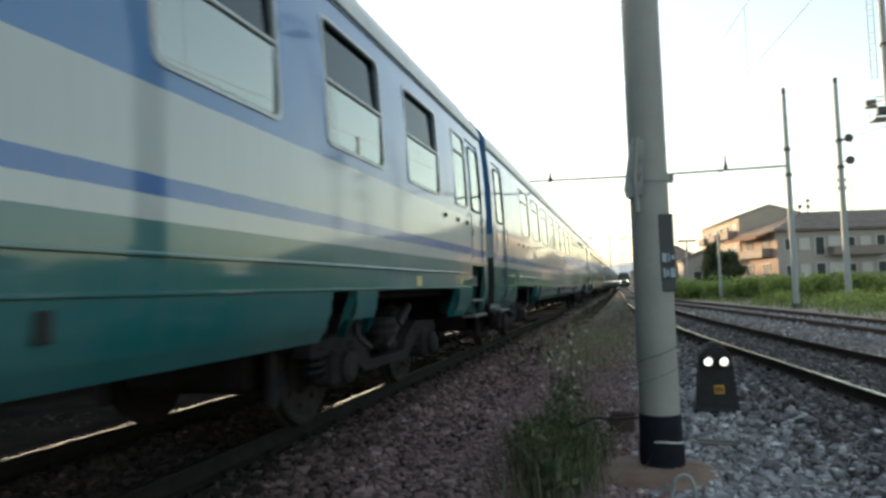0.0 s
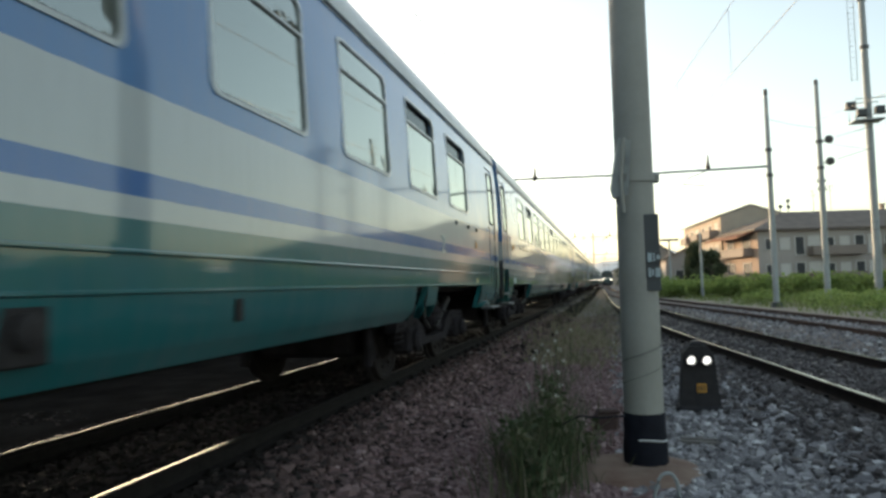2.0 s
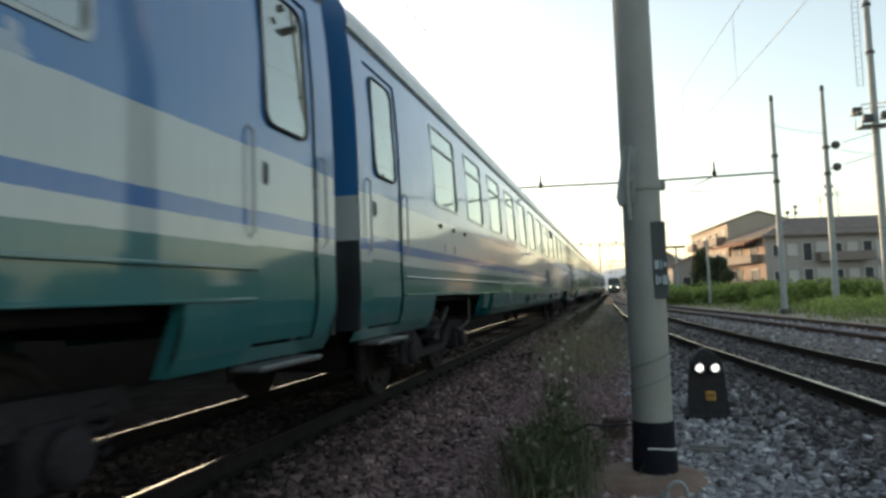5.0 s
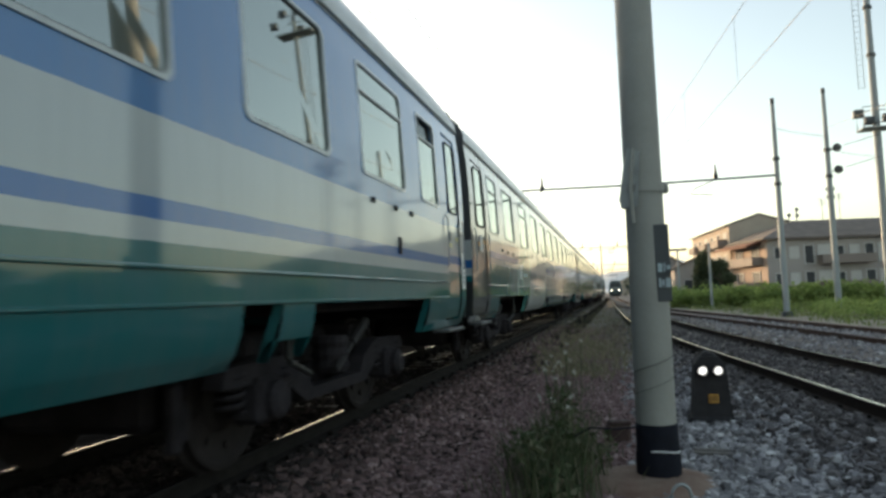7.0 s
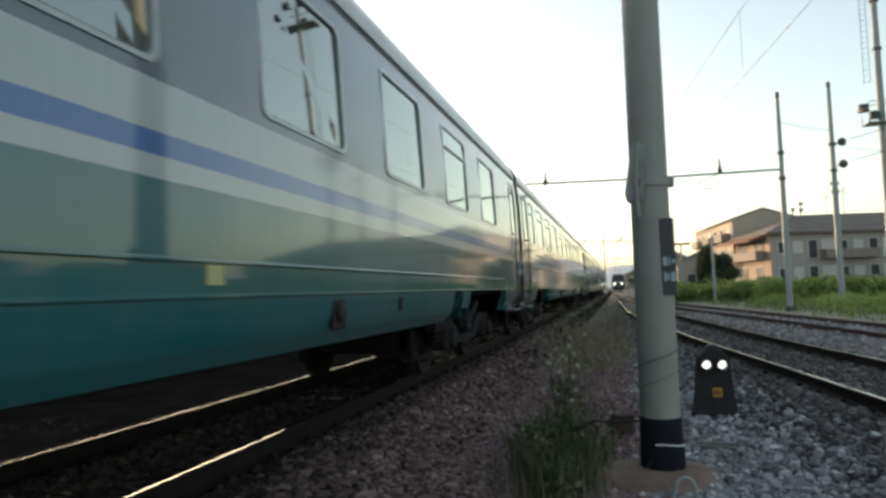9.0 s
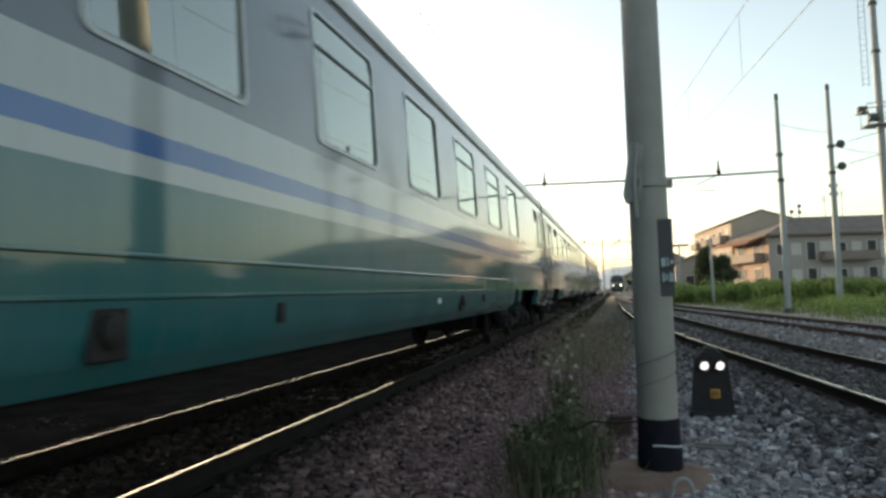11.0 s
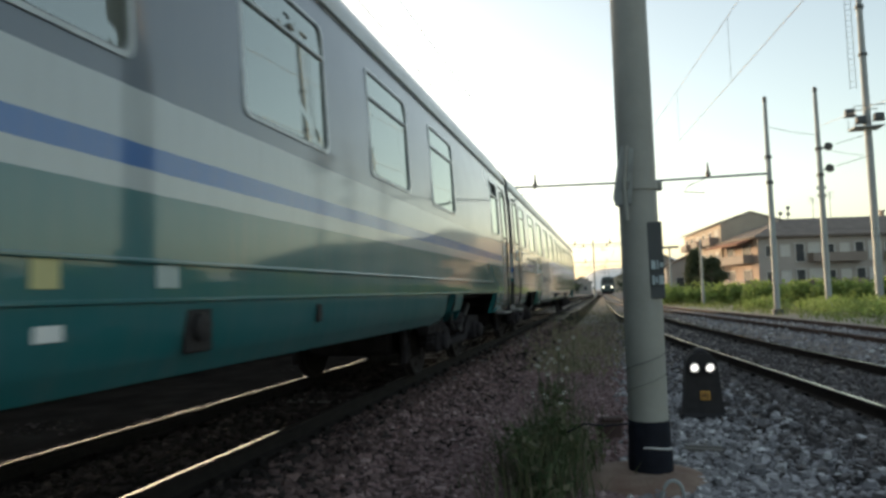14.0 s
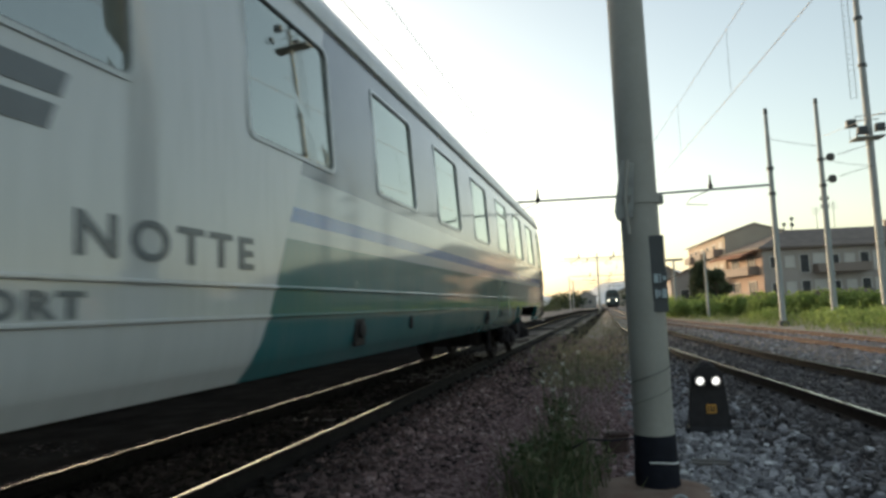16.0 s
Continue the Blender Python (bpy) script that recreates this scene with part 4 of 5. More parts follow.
# ---- loose ballast
def scatter_stones(name, count, x0, x1, y0, y1, size, mat, label, seed, keep=None):
    rng = np.random.default_rng(seed)
    if y0 > 0:
        y = 1 / (rng.random(count) * (1 / y0 - 1 / y1) + 1 / y1)
    else:
        y = y0 + (y1 - y0) * rng.random(count)
    x = x0 + (x1 - x0) * rng.random(count)
    if keep is not None:
        ok = keep(x, y)
        x, y = x[ok], y[ok]
    n = len(x)
    base = np.array([(-1, -1, -0.8), (1, -1, -0.9), (1, 1, -0.8), (-1, 1, -0.9), (-0.75, -0.7, 0.8), (0.8, -0.65, 0.6), (0.6, 0.75, 0.85), (-0.7, 0.7, 0.55)])
    faces = np.array([(0, 3, 2, 1), (4, 5, 6, 7), (0, 1, 5, 4), (1, 2, 6, 5), (2, 3, 7, 6), (3, 0, 4, 7)])
    s = size * (0.35 + 1.15 * rng.random((n, 1, 1)) ** 2) * (0.7 + 0.6 * rng.random((n, 1, 3)))
    p = base[None] * s + rng.normal(0, 0.18, (n, 8, 3)) * s
    a, b = rng.random(n) * 2 * np.pi, rng.normal(0, 0.5, n)
    ca, sa, cb, sb = np.cos(a), np.sin(a), np.cos(b), np.sin(b)
    q = np.stack([p[..., 0], p[..., 1] * cb[:, None] - p[..., 2] * sb[:, None], p[..., 1] * sb[:, None] + p[..., 2] * cb[:, None]], -1)
    q = np.stack([q[..., 0] * ca[:, None] - q[..., 1] * sa[:, None], q[..., 0] * sa[:, None] + q[..., 1] * ca[:, None], q[..., 2]], -1)
    z = level(x, y) + 0.012
    q += np.stack([x, y, z], -1)[:, None]
    verts = q.reshape(-1, 3)
    f = (faces[None] + 8 * np.arange(n)[:, None, None]).reshape(-1, 4)
    tagged(new(name, fast_mesh(name, verts, f, mat)), label, "ballast", kind="stuff")


def clear_of_rails(x, y):
    return (np.abs(x - second_x(y)) > 0.0) & (np.abs(np.abs(x - second_x(y)) - 0.72) > 0.09) & (np.abs(np.abs(x - main_x(y)) - 0.72) > 0.09)


def by_track(x, y):
    return np.abs(x - second_x(y)) + 0.45 * np.sin(x * 931 + y * 1743) < 1.62


stone_deep_brown = island_material("deep_brown_stones", [(0.049, 0.033, 0.031), (0.103, 0.070, 0.066), (0.072, 0.048, 0.047), (0.159, 0.109, 0.101)], spec=0.15)


def speck(x, y):
    """An even scatter from -1 to 1, to let one kind of stone pass into the next."""
    return np.sin(x * 1237.0 + y * 2951.0)


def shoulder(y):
    """Dark stones reach this much further from the rail close by."""
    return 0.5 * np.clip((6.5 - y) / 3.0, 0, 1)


scatter_stones("ballast", 30000, -6.6, -1.3, 2.0, 26, 0.028, stone_shaded, "track ballast stones coloured dark for the train's shade", 10, lambda x, y: clear_of_rails(x, y) & (speck(x, y) < (shoulder(y) - 2.42 - x) * 2.5))
scatter_stones("ballast", 30000, -2.6, -0.9, 2.0, 28, 0.026, stone_deep_brown, "dark brown ballast on the bed's shoulder", 14, lambda x, y: clear_of_rails(x, y) & (speck(x, y) > (shoulder(y) - 2.42 - x) * 2.5) & (speck(y, x) < (shoulder(y) - 1.75 - x) * 2.0))
scatter_stones("ballast", 54000, -2.2, 0.40, 2.2, 28, 0.025, stone_brown, "rust-brown track ballast stones", 11, lambda x, y: clear_of_rails(x, y) & (speck(y, x) > (shoulder(y) - 1.75 - x) * 2.0) & (speck(x, y) > (x - 0.22) * 6))
scatter_stones("ballast", 62000, -0.4, 8.0, 3.2, 34, 0.029, stone_grey, "grey crushed-stone ballast around the tracks", 12, lambda x, y: clear_of_rails(x, y) & (x < siding_x(y) + 1.6) & ~by_track(x, y) & (speck(x, y) < (x - 0.22) * 6))
scatter_stones("ballast", 62000, -0.4, 8.0, 3.2, 34, 0.029, stone_dark, "brake-dusted ballast in and along the curved track, darkened for shade", 22, lambda x, y: clear_of_rails(x, y) & by_track(x, y))


# the same ballast goes on beside and behind the camera
scatter_stones("ballast", 9000, -2.5, 0.5, -7.0, 2.3, 0.03, stone_brown, "rust-brown ballast beside and behind the camera", 31, lambda x, y: clear_of_rails(x, y) & (speck(x, y) > (x - 0.22) * 6))
scatter_stones("ballast", 16000, 0.0, 6.0, -7.0, 3.4, 0.033, stone_grey, "grey ballast beside and behind the camera", 32, lambda x, y: clear_of_rails(x, y) & (speck(x, y) < (x - 0.22) * 6) & ~by_track(x, y))
scatter_stones("ballast", 9000, 0.5, 7.5, -7.0, 3.4, 0.033, stone_dark, "brake-dusted ballast of the curved track behind the camera, darkened for shade", 33, lambda x, y: clear_of_rails(x, y) & by_track(x, y))


# ---- plants
def blades(name, x, y, z, height, width, mat, label, category, seed, lean=0.35):
    """Bent blades, two faces each."""
    rng = np.random.default_rng(seed)
    n = len(x)
    a = rng.random(n) * 2 * np.pi
    h = height * (0.5 + 0.8 * rng.random(n))
    w = width * (0.6 + 0.8 * rng.random(n))
    lx, ly = rng.normal(0, lean, n) * h, rng.normal(0, lean, n) * h
    dx, dy = np.cos(a) * w, np.sin(a) * w
    v = np.stack([np.stack([x - dx, y - dy, z], -1), np.stack([x + dx, y + dy, z], -1),
                  np.stack([x + dx * 0.8 + lx * 0.35, y + dy * 0.8 + ly * 0.35, z + h * 0.6], -1), np.stack([x - dx * 0.8 + lx * 0.35, y - dy * 0.8 + ly * 0.35, z + h * 0.6], -1),
                  np.stack([x + lx, y + ly, z + h], -1)], 1)
    o = 5 * np.arange(n)[:, None]
    quads, tris = (o + np.array([[0, 1, 2, 3]])).tolist(), (o + np.array([[3, 2, 4]])).tolist()
    tagged(new(name, fast_mesh(name, v.reshape(-1, 3), quads + tris, mat)), label, category, kind="stuff")


def leaf_cloud(rng, centre, radius, count, size):
    """Small tilted leaves in an uneven clump."""
    d = rng.normal(size=(count, 3))
    d /= np.linalg.norm(d, axis=1, keepdims=True)
    r = rng.random((count, 1)) ** 0.45
    lump = 1 + 0.25 * np.sin(d[:, :1] * 5 + centre[0]) * np.cos(d[:, 1:2] * 4 + centre[1])
    p = np.array(centre) + d * r * lump * np.array(radius)
    u = rng.normal(size=(count, 3))
    u /= np.linalg.norm(u, axis=1, keepdims=True)
    w = np.cross(u, rng.normal(size=(count, 3)))
    w /= np.linalg.norm(w, axis=1, keepdims=True)
    s = size * (0.6 + 0.8 * rng.random((count, 1)))
    return np.stack([p - u * s, p + w * s * 0.55, p + u * s, p - w * s * 0.55], 1)


def foliage(name, clumps, leaf, mat, label, category, seed, kind="stuff", parent=None):
    rng = np.random.default_rng(seed)
    q = np.concatenate([leaf_cloud(rng, c, r, k, leaf) for c, r, k in clumps])
    me = fast_mesh(name, q.reshape(-1, 3), np.arange(4 * len(q)).reshape(-1, 4), mat)
    ob = new(name, me)
    if parent:
        ob.parent = parent
        return ob
    return tagged(ob, label, category, kind=kind)


def weeds():
    rng = np.random.default_rng(5)
    n = 1900
    y = 1 / (rng.random(n) * (1 / 4.6 - 1 / 60) + 1 / 60)
    x = -0.45 - 0.012 * y + rng.normal(0, 0.24, n)
    x = np.where(y > 14, -0.9 + rng.normal(0, 0.8, n), x)
    patch = np.sin(x * 5 + y * 1.3) + np.sin(y * 2.1) + rng.normal(0, 0.6, n) > -0.3
    x, y = x[patch], y[patch]
    blades("weeds", x, y, level(x, y) - 0.01, 0.20, 0.004, grass_mat, "dry green weeds between the tracks", "weeds", 6, 0.4)
    n = 7000  # a strip of low growth between the two tracks further along
    y = 1 / (rng.random(n) * (1 / 11.0 - 1 / 110) + 1 / 110)
    y = y + 5.0 * rng.random(n) ** 2
    x = -0.60 + 2.4 * (rng.random(n) - 0.5) * np.minimum(1, (y - 8) / 14) + rng.normal(0, 0.38, n)
    thin = np.sin(x * 4 + y * 0.9) + np.sin(y * 1.7) + rng.normal(0, 0.6, n) > -1.2
    x, y = x[thin], y[thin]
    blades("weeds", x, y, level(x, y) - 0.01, 0.14, 0.010, verge_mat, "dark low growth along the path between the tracks", "weeds", 19, 0.4)
    n = 900  # taller clump beside the pole
    y, x = 5.1 + rng.normal(0, 0.5, n), -0.47 + rng.normal(0, 0.13, n)
    blades("weeds", x, y, level(x, y) - 0.01, 0.40, 0.006, grass_mat, "tall dark weeds at the foot of the pole", "weeds", 7, 0.3)
    clumps = [((-0.46 + rng.normal(0, 0.12), 5.15 + rng.normal(0, 0.45), -0.28 + 0.42 * rng.random() ** 1.4), (0.12, 0.14, 0.11), 46) for _ in range(24)]
    foliage("weeds", clumps, 0.028, grass_mat, "leafy weeds at the foot of the pole", "weeds", 8)
    n = 11000
    y = 14 + 50 * rng.random(n) ** 1.3
    x = siding_x(y) + 2.9 + 8 * rng.random(n) ** 0.9
    some = np.sin(x * 1.9 + y * 0.7) + np.sin(y * 1.1 - x * 0.6) + rng.normal(0, 0.5, n) > -0.35
    x, y = x[some], y[some]
    blades("grass", x, y, level(x, y) - 0.01, 0.30, 0.02, lawn_mat, "rough green grass beyond the siding", "grass", 9)
    # rank undergrowth in front of the hedge
    y = 17 + 26 * rng.random(70)
    clumps = [((float(siding_x(v)) + 4.2 + 5.5 * rng.random() ** 0.7, v, -0.15 + 0.15 * rng.random()), (0.8 + 0.5 * rng.random(), 0.8, 0.28 + 0.3 * rng.random()), 150) for v in y]
    foliage("undergrowth", clumps, 0.075, leaf_mat, "rank green undergrowth along the siding", "undergrowth", 23)
    # stems with pale heads
    heads = []
    stems = Soup()
    for i in range(20):
        yy = 4.8 + 5.0 * rng.random()
        xx = -0.40 - 0.02 * yy + rng.normal(0, 0.16)
        zz = float(level(xx, yy))
        h = (0.30 if i < 12 else 0.55) + 0.30 * rng.random()
        tx, ty = xx + rng.normal(0, 0.06), yy + rng.normal(0, 0.06)
        stems.tube([(xx, yy, zz), ((xx + tx) / 2 + 0.01, (yy + ty) / 2, zz + h * 0.55), (tx, ty, zz + h)], 0.0035, 4)
        heads.append(((tx, ty, zz + h), (0.026, 0.026, 0.03), 18))
    thing("weed_stems", stems, grass_mat, "thin dry weed stems", "weeds", kind="stuff")
    foliage("seed_heads", heads, 0.010, flower_mat, "pale seed heads on the weeds", "weeds", 13)


weeds()


def path():
    """Pale trodden strip between the siding and the grass."""
    s = Soup()
    for j, y in enumerate(np.linspace(8, 70, 63)):
        c = float(siding_x(y))
        s.v += [(c + 1.55 + 0.15 * math.sin(j), y, -0.372), (c + 2.3, y, -0.365), (c + 9.5 + 0.4 * math.sin(j * 0.7), y, -0.375)]
        if j:
            s.f += [(3 * j - 3, 3 * j - 2, 3 * j + 1, 3 * j), (3 * j - 2, 3 * j - 1, 3 * j + 2, 3 * j + 1)]
            s.m += [0, 0]
    tagged(new("path", s.mesh("path", dirt_path)), "pale dusty strip beside the siding", "path", kind="structure")


path()


def hedge():
    rng = np.random.default_rng(21)
    clumps = []
    for i in range(60):
        s = i / 59
        x, y = 3.6 + 26 * s + rng.normal(0, 0.5), 60 - 28 * s ** 0.8 + rng.normal(0, 0.8)
        h = 0.72 + 0.28 * rng.random() + 0.15 * math.sin(i * 0.9)
        clumps.append(((x, y, 0.2 + h * 0.25), (1.3, 1.1, h * 0.85), 620))
    foliage("hedge", clumps, 0.12, leaf_mat, "overgrown green hedge along the railway", "hedge", 22)
    shrubs = []
    for x, y, h in ((16.2, 41.5, 2.4), (17.4, 40.5, 2.6), (19.5, 34.0, 2.4), (24, 30, 2.6)):
        shrubs += [((x + rng.normal(0, 0.6), y + rng.normal(0, 0.5), 0.3 + h * 0.25 * k), (1.2, 1.1, 0.9), 700) for k in range(1, 4)]
    foliage("shrubs", shrubs, 0.13, leaf_mat, "rounded green shrubs behind the hedge", "shrub", 23)


hedge()


def tree(x, y, height, spread, seed, label, slim=False):
    rng = np.random.default_rng(seed)
    t = tagged(new("tree"), label, "tree")
    t.matrix_basis = pose(x, y, -0.4)
    tr = Soup().tube([(0, 0, 0), (0.05, 0.02, height * 0.25), (0.02, -0.05, height * 0.55), (0.05, 0, height * 0.85)], [0.24, 0.19, 0.12, 0.03], 9)
    for i in range(7):
        w, z0 = i * 2.4, height * (0.25 + 0.07 * i)
        tr.tube([(0.03, 0, z0), (spread * 0.35 * math.cos(w), spread * 0.35 * math.sin(w), z0 + height * 0.08), (spread * 0.75 * math.cos(w), spread * 0.75 * math.sin(w), z0 + height * 0.2)], [0.08, 0.05, 0.02], 6)
    part("trunk", tr, bark, t)
    clumps = []
    for i in range(26):
        zz = height * (0.25 + 0.72 * rng.random())
        wide = spread * (math.sin(math.pi * min(0.97, zz / height * 0.9)) if not slim else 1.1 - zz / height)
        w = rng.random() * 6.28
        r = wide * rng.random() ** 0.5
        clumps.append(((r * math.cos(w), r * math.sin(w), zz), (spread * 0.42, spread * 0.42, height * 0.12), 330))
    foliage("crown", clumps, 0.16, dark_leaf, "", "", seed + 1, parent=t)


tree(9.6, 78, 5.5, 1.35, 31, "dark conical evergreen tree before the houses", True)
tree(10.9, 76, 4.1, 1.25, 35, "dark bushy tree before the houses")
for i, (x, y, h, s) in enumerate(((28, 68, 5.2, 2.6), (34, 66, 4.6, 2.4), (40, 62, 5.4, 2.8), (47, 58, 4.8, 2.6), (53, 50, 5.2, 2.8), (60, 44, 5.6, 3.0), (66, 34, 5.0, 3.0))):
    tree(x, y, h, s, 41 + 3 * i, "dark green tree behind the railway fence")


# ---- the pole beside the camera
def near_pole():
    z0 = -0.33
    p = tagged(new("catenary_pole"), "weathered grey-green steel pole with black base band", "pole")
    p.matrix_basis = pose(0.262, 5.30, 0)
    part("shaft", Soup().lathe((0, 0, 0), "z", [(0.142, z0), (0.140, 1.0), (0.136, 2.2), (0.131, 4.0), (0.115, 8.6)], 40), pole_paint, p, smooth=True)
    part("base_band", Soup().lathe((0, 0, 0), "z", [(0.158, z0 - 0.02), (0.160, z0 + 0.1), (0.152, z0 + 0.2), (0.150, 0.03), (0.146, 0.04)], 40), tar, p, "tarred black base band", smooth=True)
    part("chalk_ring", Soup().tube([(0.161 * math.cos(w), 0.161 * math.sin(w), -0.145 + 0.008 * math.sin(3 * w)) for w in np.linspace(-1.9, -0.4, 14)], 0.006, 5), white_plate, p, "scuffed pale line on the band")
    part("clamp", Soup().lathe((0, 0, 1.755), "z", [(0.136, -0.03), (0.150, -0.03), (0.150, 0.03), (0.136, 0.03)], 32).box((0.155, 0, 1.755), (0.05, 0.06, 0.07), 0.01), pole_paint, p, smooth=True)
    # tapered sheet cover on the left flank
    cover = Soup()
    cover.add([(-0.165, -0.06, 1.62), (-0.05, -0.155, 1.62), (-0.02, -0.15, 2.02), (-0.10, -0.115, 2.06), (-0.18, -0.05, 1.68), (-0.12, -0.02, 2.04), (-0.12, 0.0, 1.60)], [(0, 1, 2, 3), (4, 0, 3, 5), (6, 1, 0), (6, 0, 4), (5, 3, 2)])
    part("cable_cover", cover, cover_paint, p, "bent sheet-metal cable cover")
    part("cable_stub", Soup().tube([(-0.09, -0.12, 1.5), (-0.10, -0.13, 1.75), (-0.07, -0.13, 2.05)], 0.018, 8), pole_paint, p)
    # dark backing plate with two small white signs
    part("sign_board", Soup().box((0.095, -0.120, 1.20), (0.115, 0.02, 0.56), 0.006, turn=None), grey_sheet, p, "dark narrow sign board")
    for z, marks in ((1.165, ((-0.026, 0.030, 0.062), (0.004, 0.010, 0.062), (0.032, 0.024, 0.030))), (1.055, ((-0.030, 0.016, 0.066), (-0.008, 0.016, 0.044), (0.026, 0.034, 0.066)))):
        plaque = part("number_sign", Soup().box((0.105, -0.137, z), (0.10, 0.008, 0.085), 0.003), grey_sheet, p, "small dark sign with illegible white marks")
        for dx, w, h in marks:
            part("mark", Soup().box((0.105 + dx, -0.1425, z), (w, 0.003, h)), sign_plate, plaque)
    # slack wire wound round the shaft
    w = Soup()
    w.tube([(0.150 * math.cos(a), 0.150 * math.sin(a), 0.42 + 0.05 * (a + 2.6)) for a in np.linspace(-3.3, 0.2, 22)], 0.004, 5)
    w.tube([(0.150 * math.cos(a), 0.150 * math.sin(a), 0.26 + 0.055 * (a + 2.6)) for a in np.linspace(-3.0, 0.1, 22)], 0.003, 5)
    part("binding_wire", w, wire_mat, p)


near_pole()


def plinth():
    s = Soup().lathe((0.20, 5.22, 0), "z", [(0.54, -0.50), (0.50, -0.40), (0.44, -0.355), (0.30, -0.325), (0.16, -0.32)], 26)
    rng = np.random.default_rng(3)
    s.v = [(x + rng.normal(0, 0.012), y + rng.normal(0, 0.012), z + rng.normal(0, 0.006)) for x, y, z in s.v]
    thing("pole_plinth", s, plinth_mat, "crumbling reddish concrete plinth under the pole", "plinth", kind="structure", smooth=True)
    # hooped wire bracket in front
    h = [(-0.08, 0, -0.14), (-0.075, 0, 0.0)] + [(-0.062 * math.cos(a), 0, 0.05 + 0.09 * math.sin(a)) for a in np.linspace(0.2, 2.94, 12)] + [(0.075, 0, 0.0), (0.088, 0, -0.14)]
    thing("wire_hoop", Soup().tube(h, 0.011, 8).tube([(-0.072, 0, -0.02), (0.072, 0, -0.02)], 0.006, 6), mast_paint, "pale bent metal hoop standing in the ballast", "hoop", at=pose(0.345, 4.55, -0.34, 4, 3, 8), smooth=True)
    thing("ground_wire", Soup().tube([(-0.35, 5.15, -0.05), (-0.2, 5.13, 0.03), (-0.05, 5.12, 0.02), (0.13, 5.12, 0.04)], 0.007, 6), tar, "thin dark earth wire tied to the pole", "wire")
    thing("plank", Soup().box((0, 0, 0), (0.34, 0.05, 0.03), 0.006).box((0.02, 0.09, 0.005), (0.30, 0.045, 0.03), 0.006), sleeper_mat, "short grey wooden slats on the ballast", "plank", at=pose(0.72, 6.05, -0.345, 0, 3, 6))
    thing("red_crate", Soup().box((0, 0, 0.09), (0.22, 0.16, 0.18), 0.03).box((0.02, 0, 0.19), (0.2, 0.14, 0.04), 0.015), brick_red, "rust-red block behind the weeds", "block", at=pose(-0.02, 6.6, -0.39, 0, 0, 12))


plinth()


def dwarf_signal():
    p = tagged(new("dwarf_signal"), "low black shunting signal with two white lights", "railway signal")
    p.matrix_basis = pose(0.935, 7.68, -0.30)
    b = Soup()
    b.prism([(-0.205, -0.06), (0.205, -0.06), (0.188, 0.10), (0.150, 0.53), (0.09, 0.60), (-0.09, 0.60), (-0.150, 0.53), (-0.188, 0.10)], "y", -0.10, 0.14)
    part("housing", b, signal_body, p)
    part("hood", Soup().lathe((0, 0.0, 0.57), "y", [(0.06, -0.07), (0.085, -0.04), (0.085, 0.12), (0.06, 0.14)], 18), signal_body, p, smooth=True)
    part("foot", Soup().box((0, 0.02, -0.06), (0.46, 0.30, 0.10), 0.03), signal_body, p)
    for x in (-0.076, 0.076):
        part("lens_hood", Soup().lathe((x, -0.10, 0.46), "y", [(0.058, 0.0), (0.058, -0.085), (0.048, -0.085), (0.046, 0.0)], 20), signal_body, p, smooth=True)
        part("lens", Soup().lathe((x, -0.095, 0.46), "y", [(0.045, 0.0), (0.040, -0.016), (0.018, -0.024)], 20), signal_white, p, "lit round white lens", smooth=True)
    t = part("number_tag", Soup().box((0.015, -0.115, 0.175), (0.095, 0.012, 0.09), 0.004), orange_plate, p, "orange number tag with illegible marks")
    for x in (-0.018, 0.008, 0.034):
        part("mark", Soup().box((x + 0.005, -0.1225, 0.175), (0.014, 0.003, 0.06)), signal_body, t)


signal_white = glowing("lit_white_lens", (1.0, 0.97, 0.95), 0.36)
dwarf_signal()


# ---- masts, booms and overhead wires
def mast(x, y, height, r, label, tilt=0.0, base_dark=True):
    p = tagged(new("catenary_mast"), label, "mast", "masts along the railway")
    p.matrix_basis = pose(x, y, -0.4, 0, tilt, 0)
    part("shaft", Soup().lathe((0, 0, 0), "z", [(r, 0), (r * 0.95, height * 0.4), (r * 0.62, height)], 16), mast_paint, p, smooth=True)
    part("base", Soup().box((0, 0, 0.12), (r * 3, r * 3, 0.3), 0.04), grey_sheet, p, "dark concrete footing")
    part("cap", Soup().lathe((0, 0, height), "z", [(r * 0.66, 0), (r * 0.66, 0.25), (r * 0.3, 0.3)], 12), grey_sheet, p)
    for z in (0.62, 0.74):
        part("collar", Soup().lathe((0, 0, height * z), "z", [(r * 1.15, -0.08), (r * 1.15, 0.08)], 14), grey_sheet, p)
    return p


m1 = mast(7.5, 33.5, 9.7, 0.135, "slender grey mast carrying the catenary boom")
m2 = mast(10.45, 36.4, 10.7, 0.145, "slender grey mast with two round balance weights")
m3 = mast(13.85, 39.8, 21.6, 0.19, "tall grey lighting tower with floodlights and a ladder")
for z in (8.0, 6.93):
    part("weight", Soup().lathe((0.42, -0.05, z), "y", [(0.10, -0.05), (0.2, -0.03), (0.2, 0.03), (0.10, 0.05)], 16), insulator_mat, m2, "round dark weight")
    part("weight_arm", Soup().tube([(0, 0, z - 0.1), (0.42, 0, z)], 0.03, 6).tube([(0.75, 0, z + 0.1), (2.4, 0.3, z + 0.55)], 0.015, 5), wire_mat, m2)
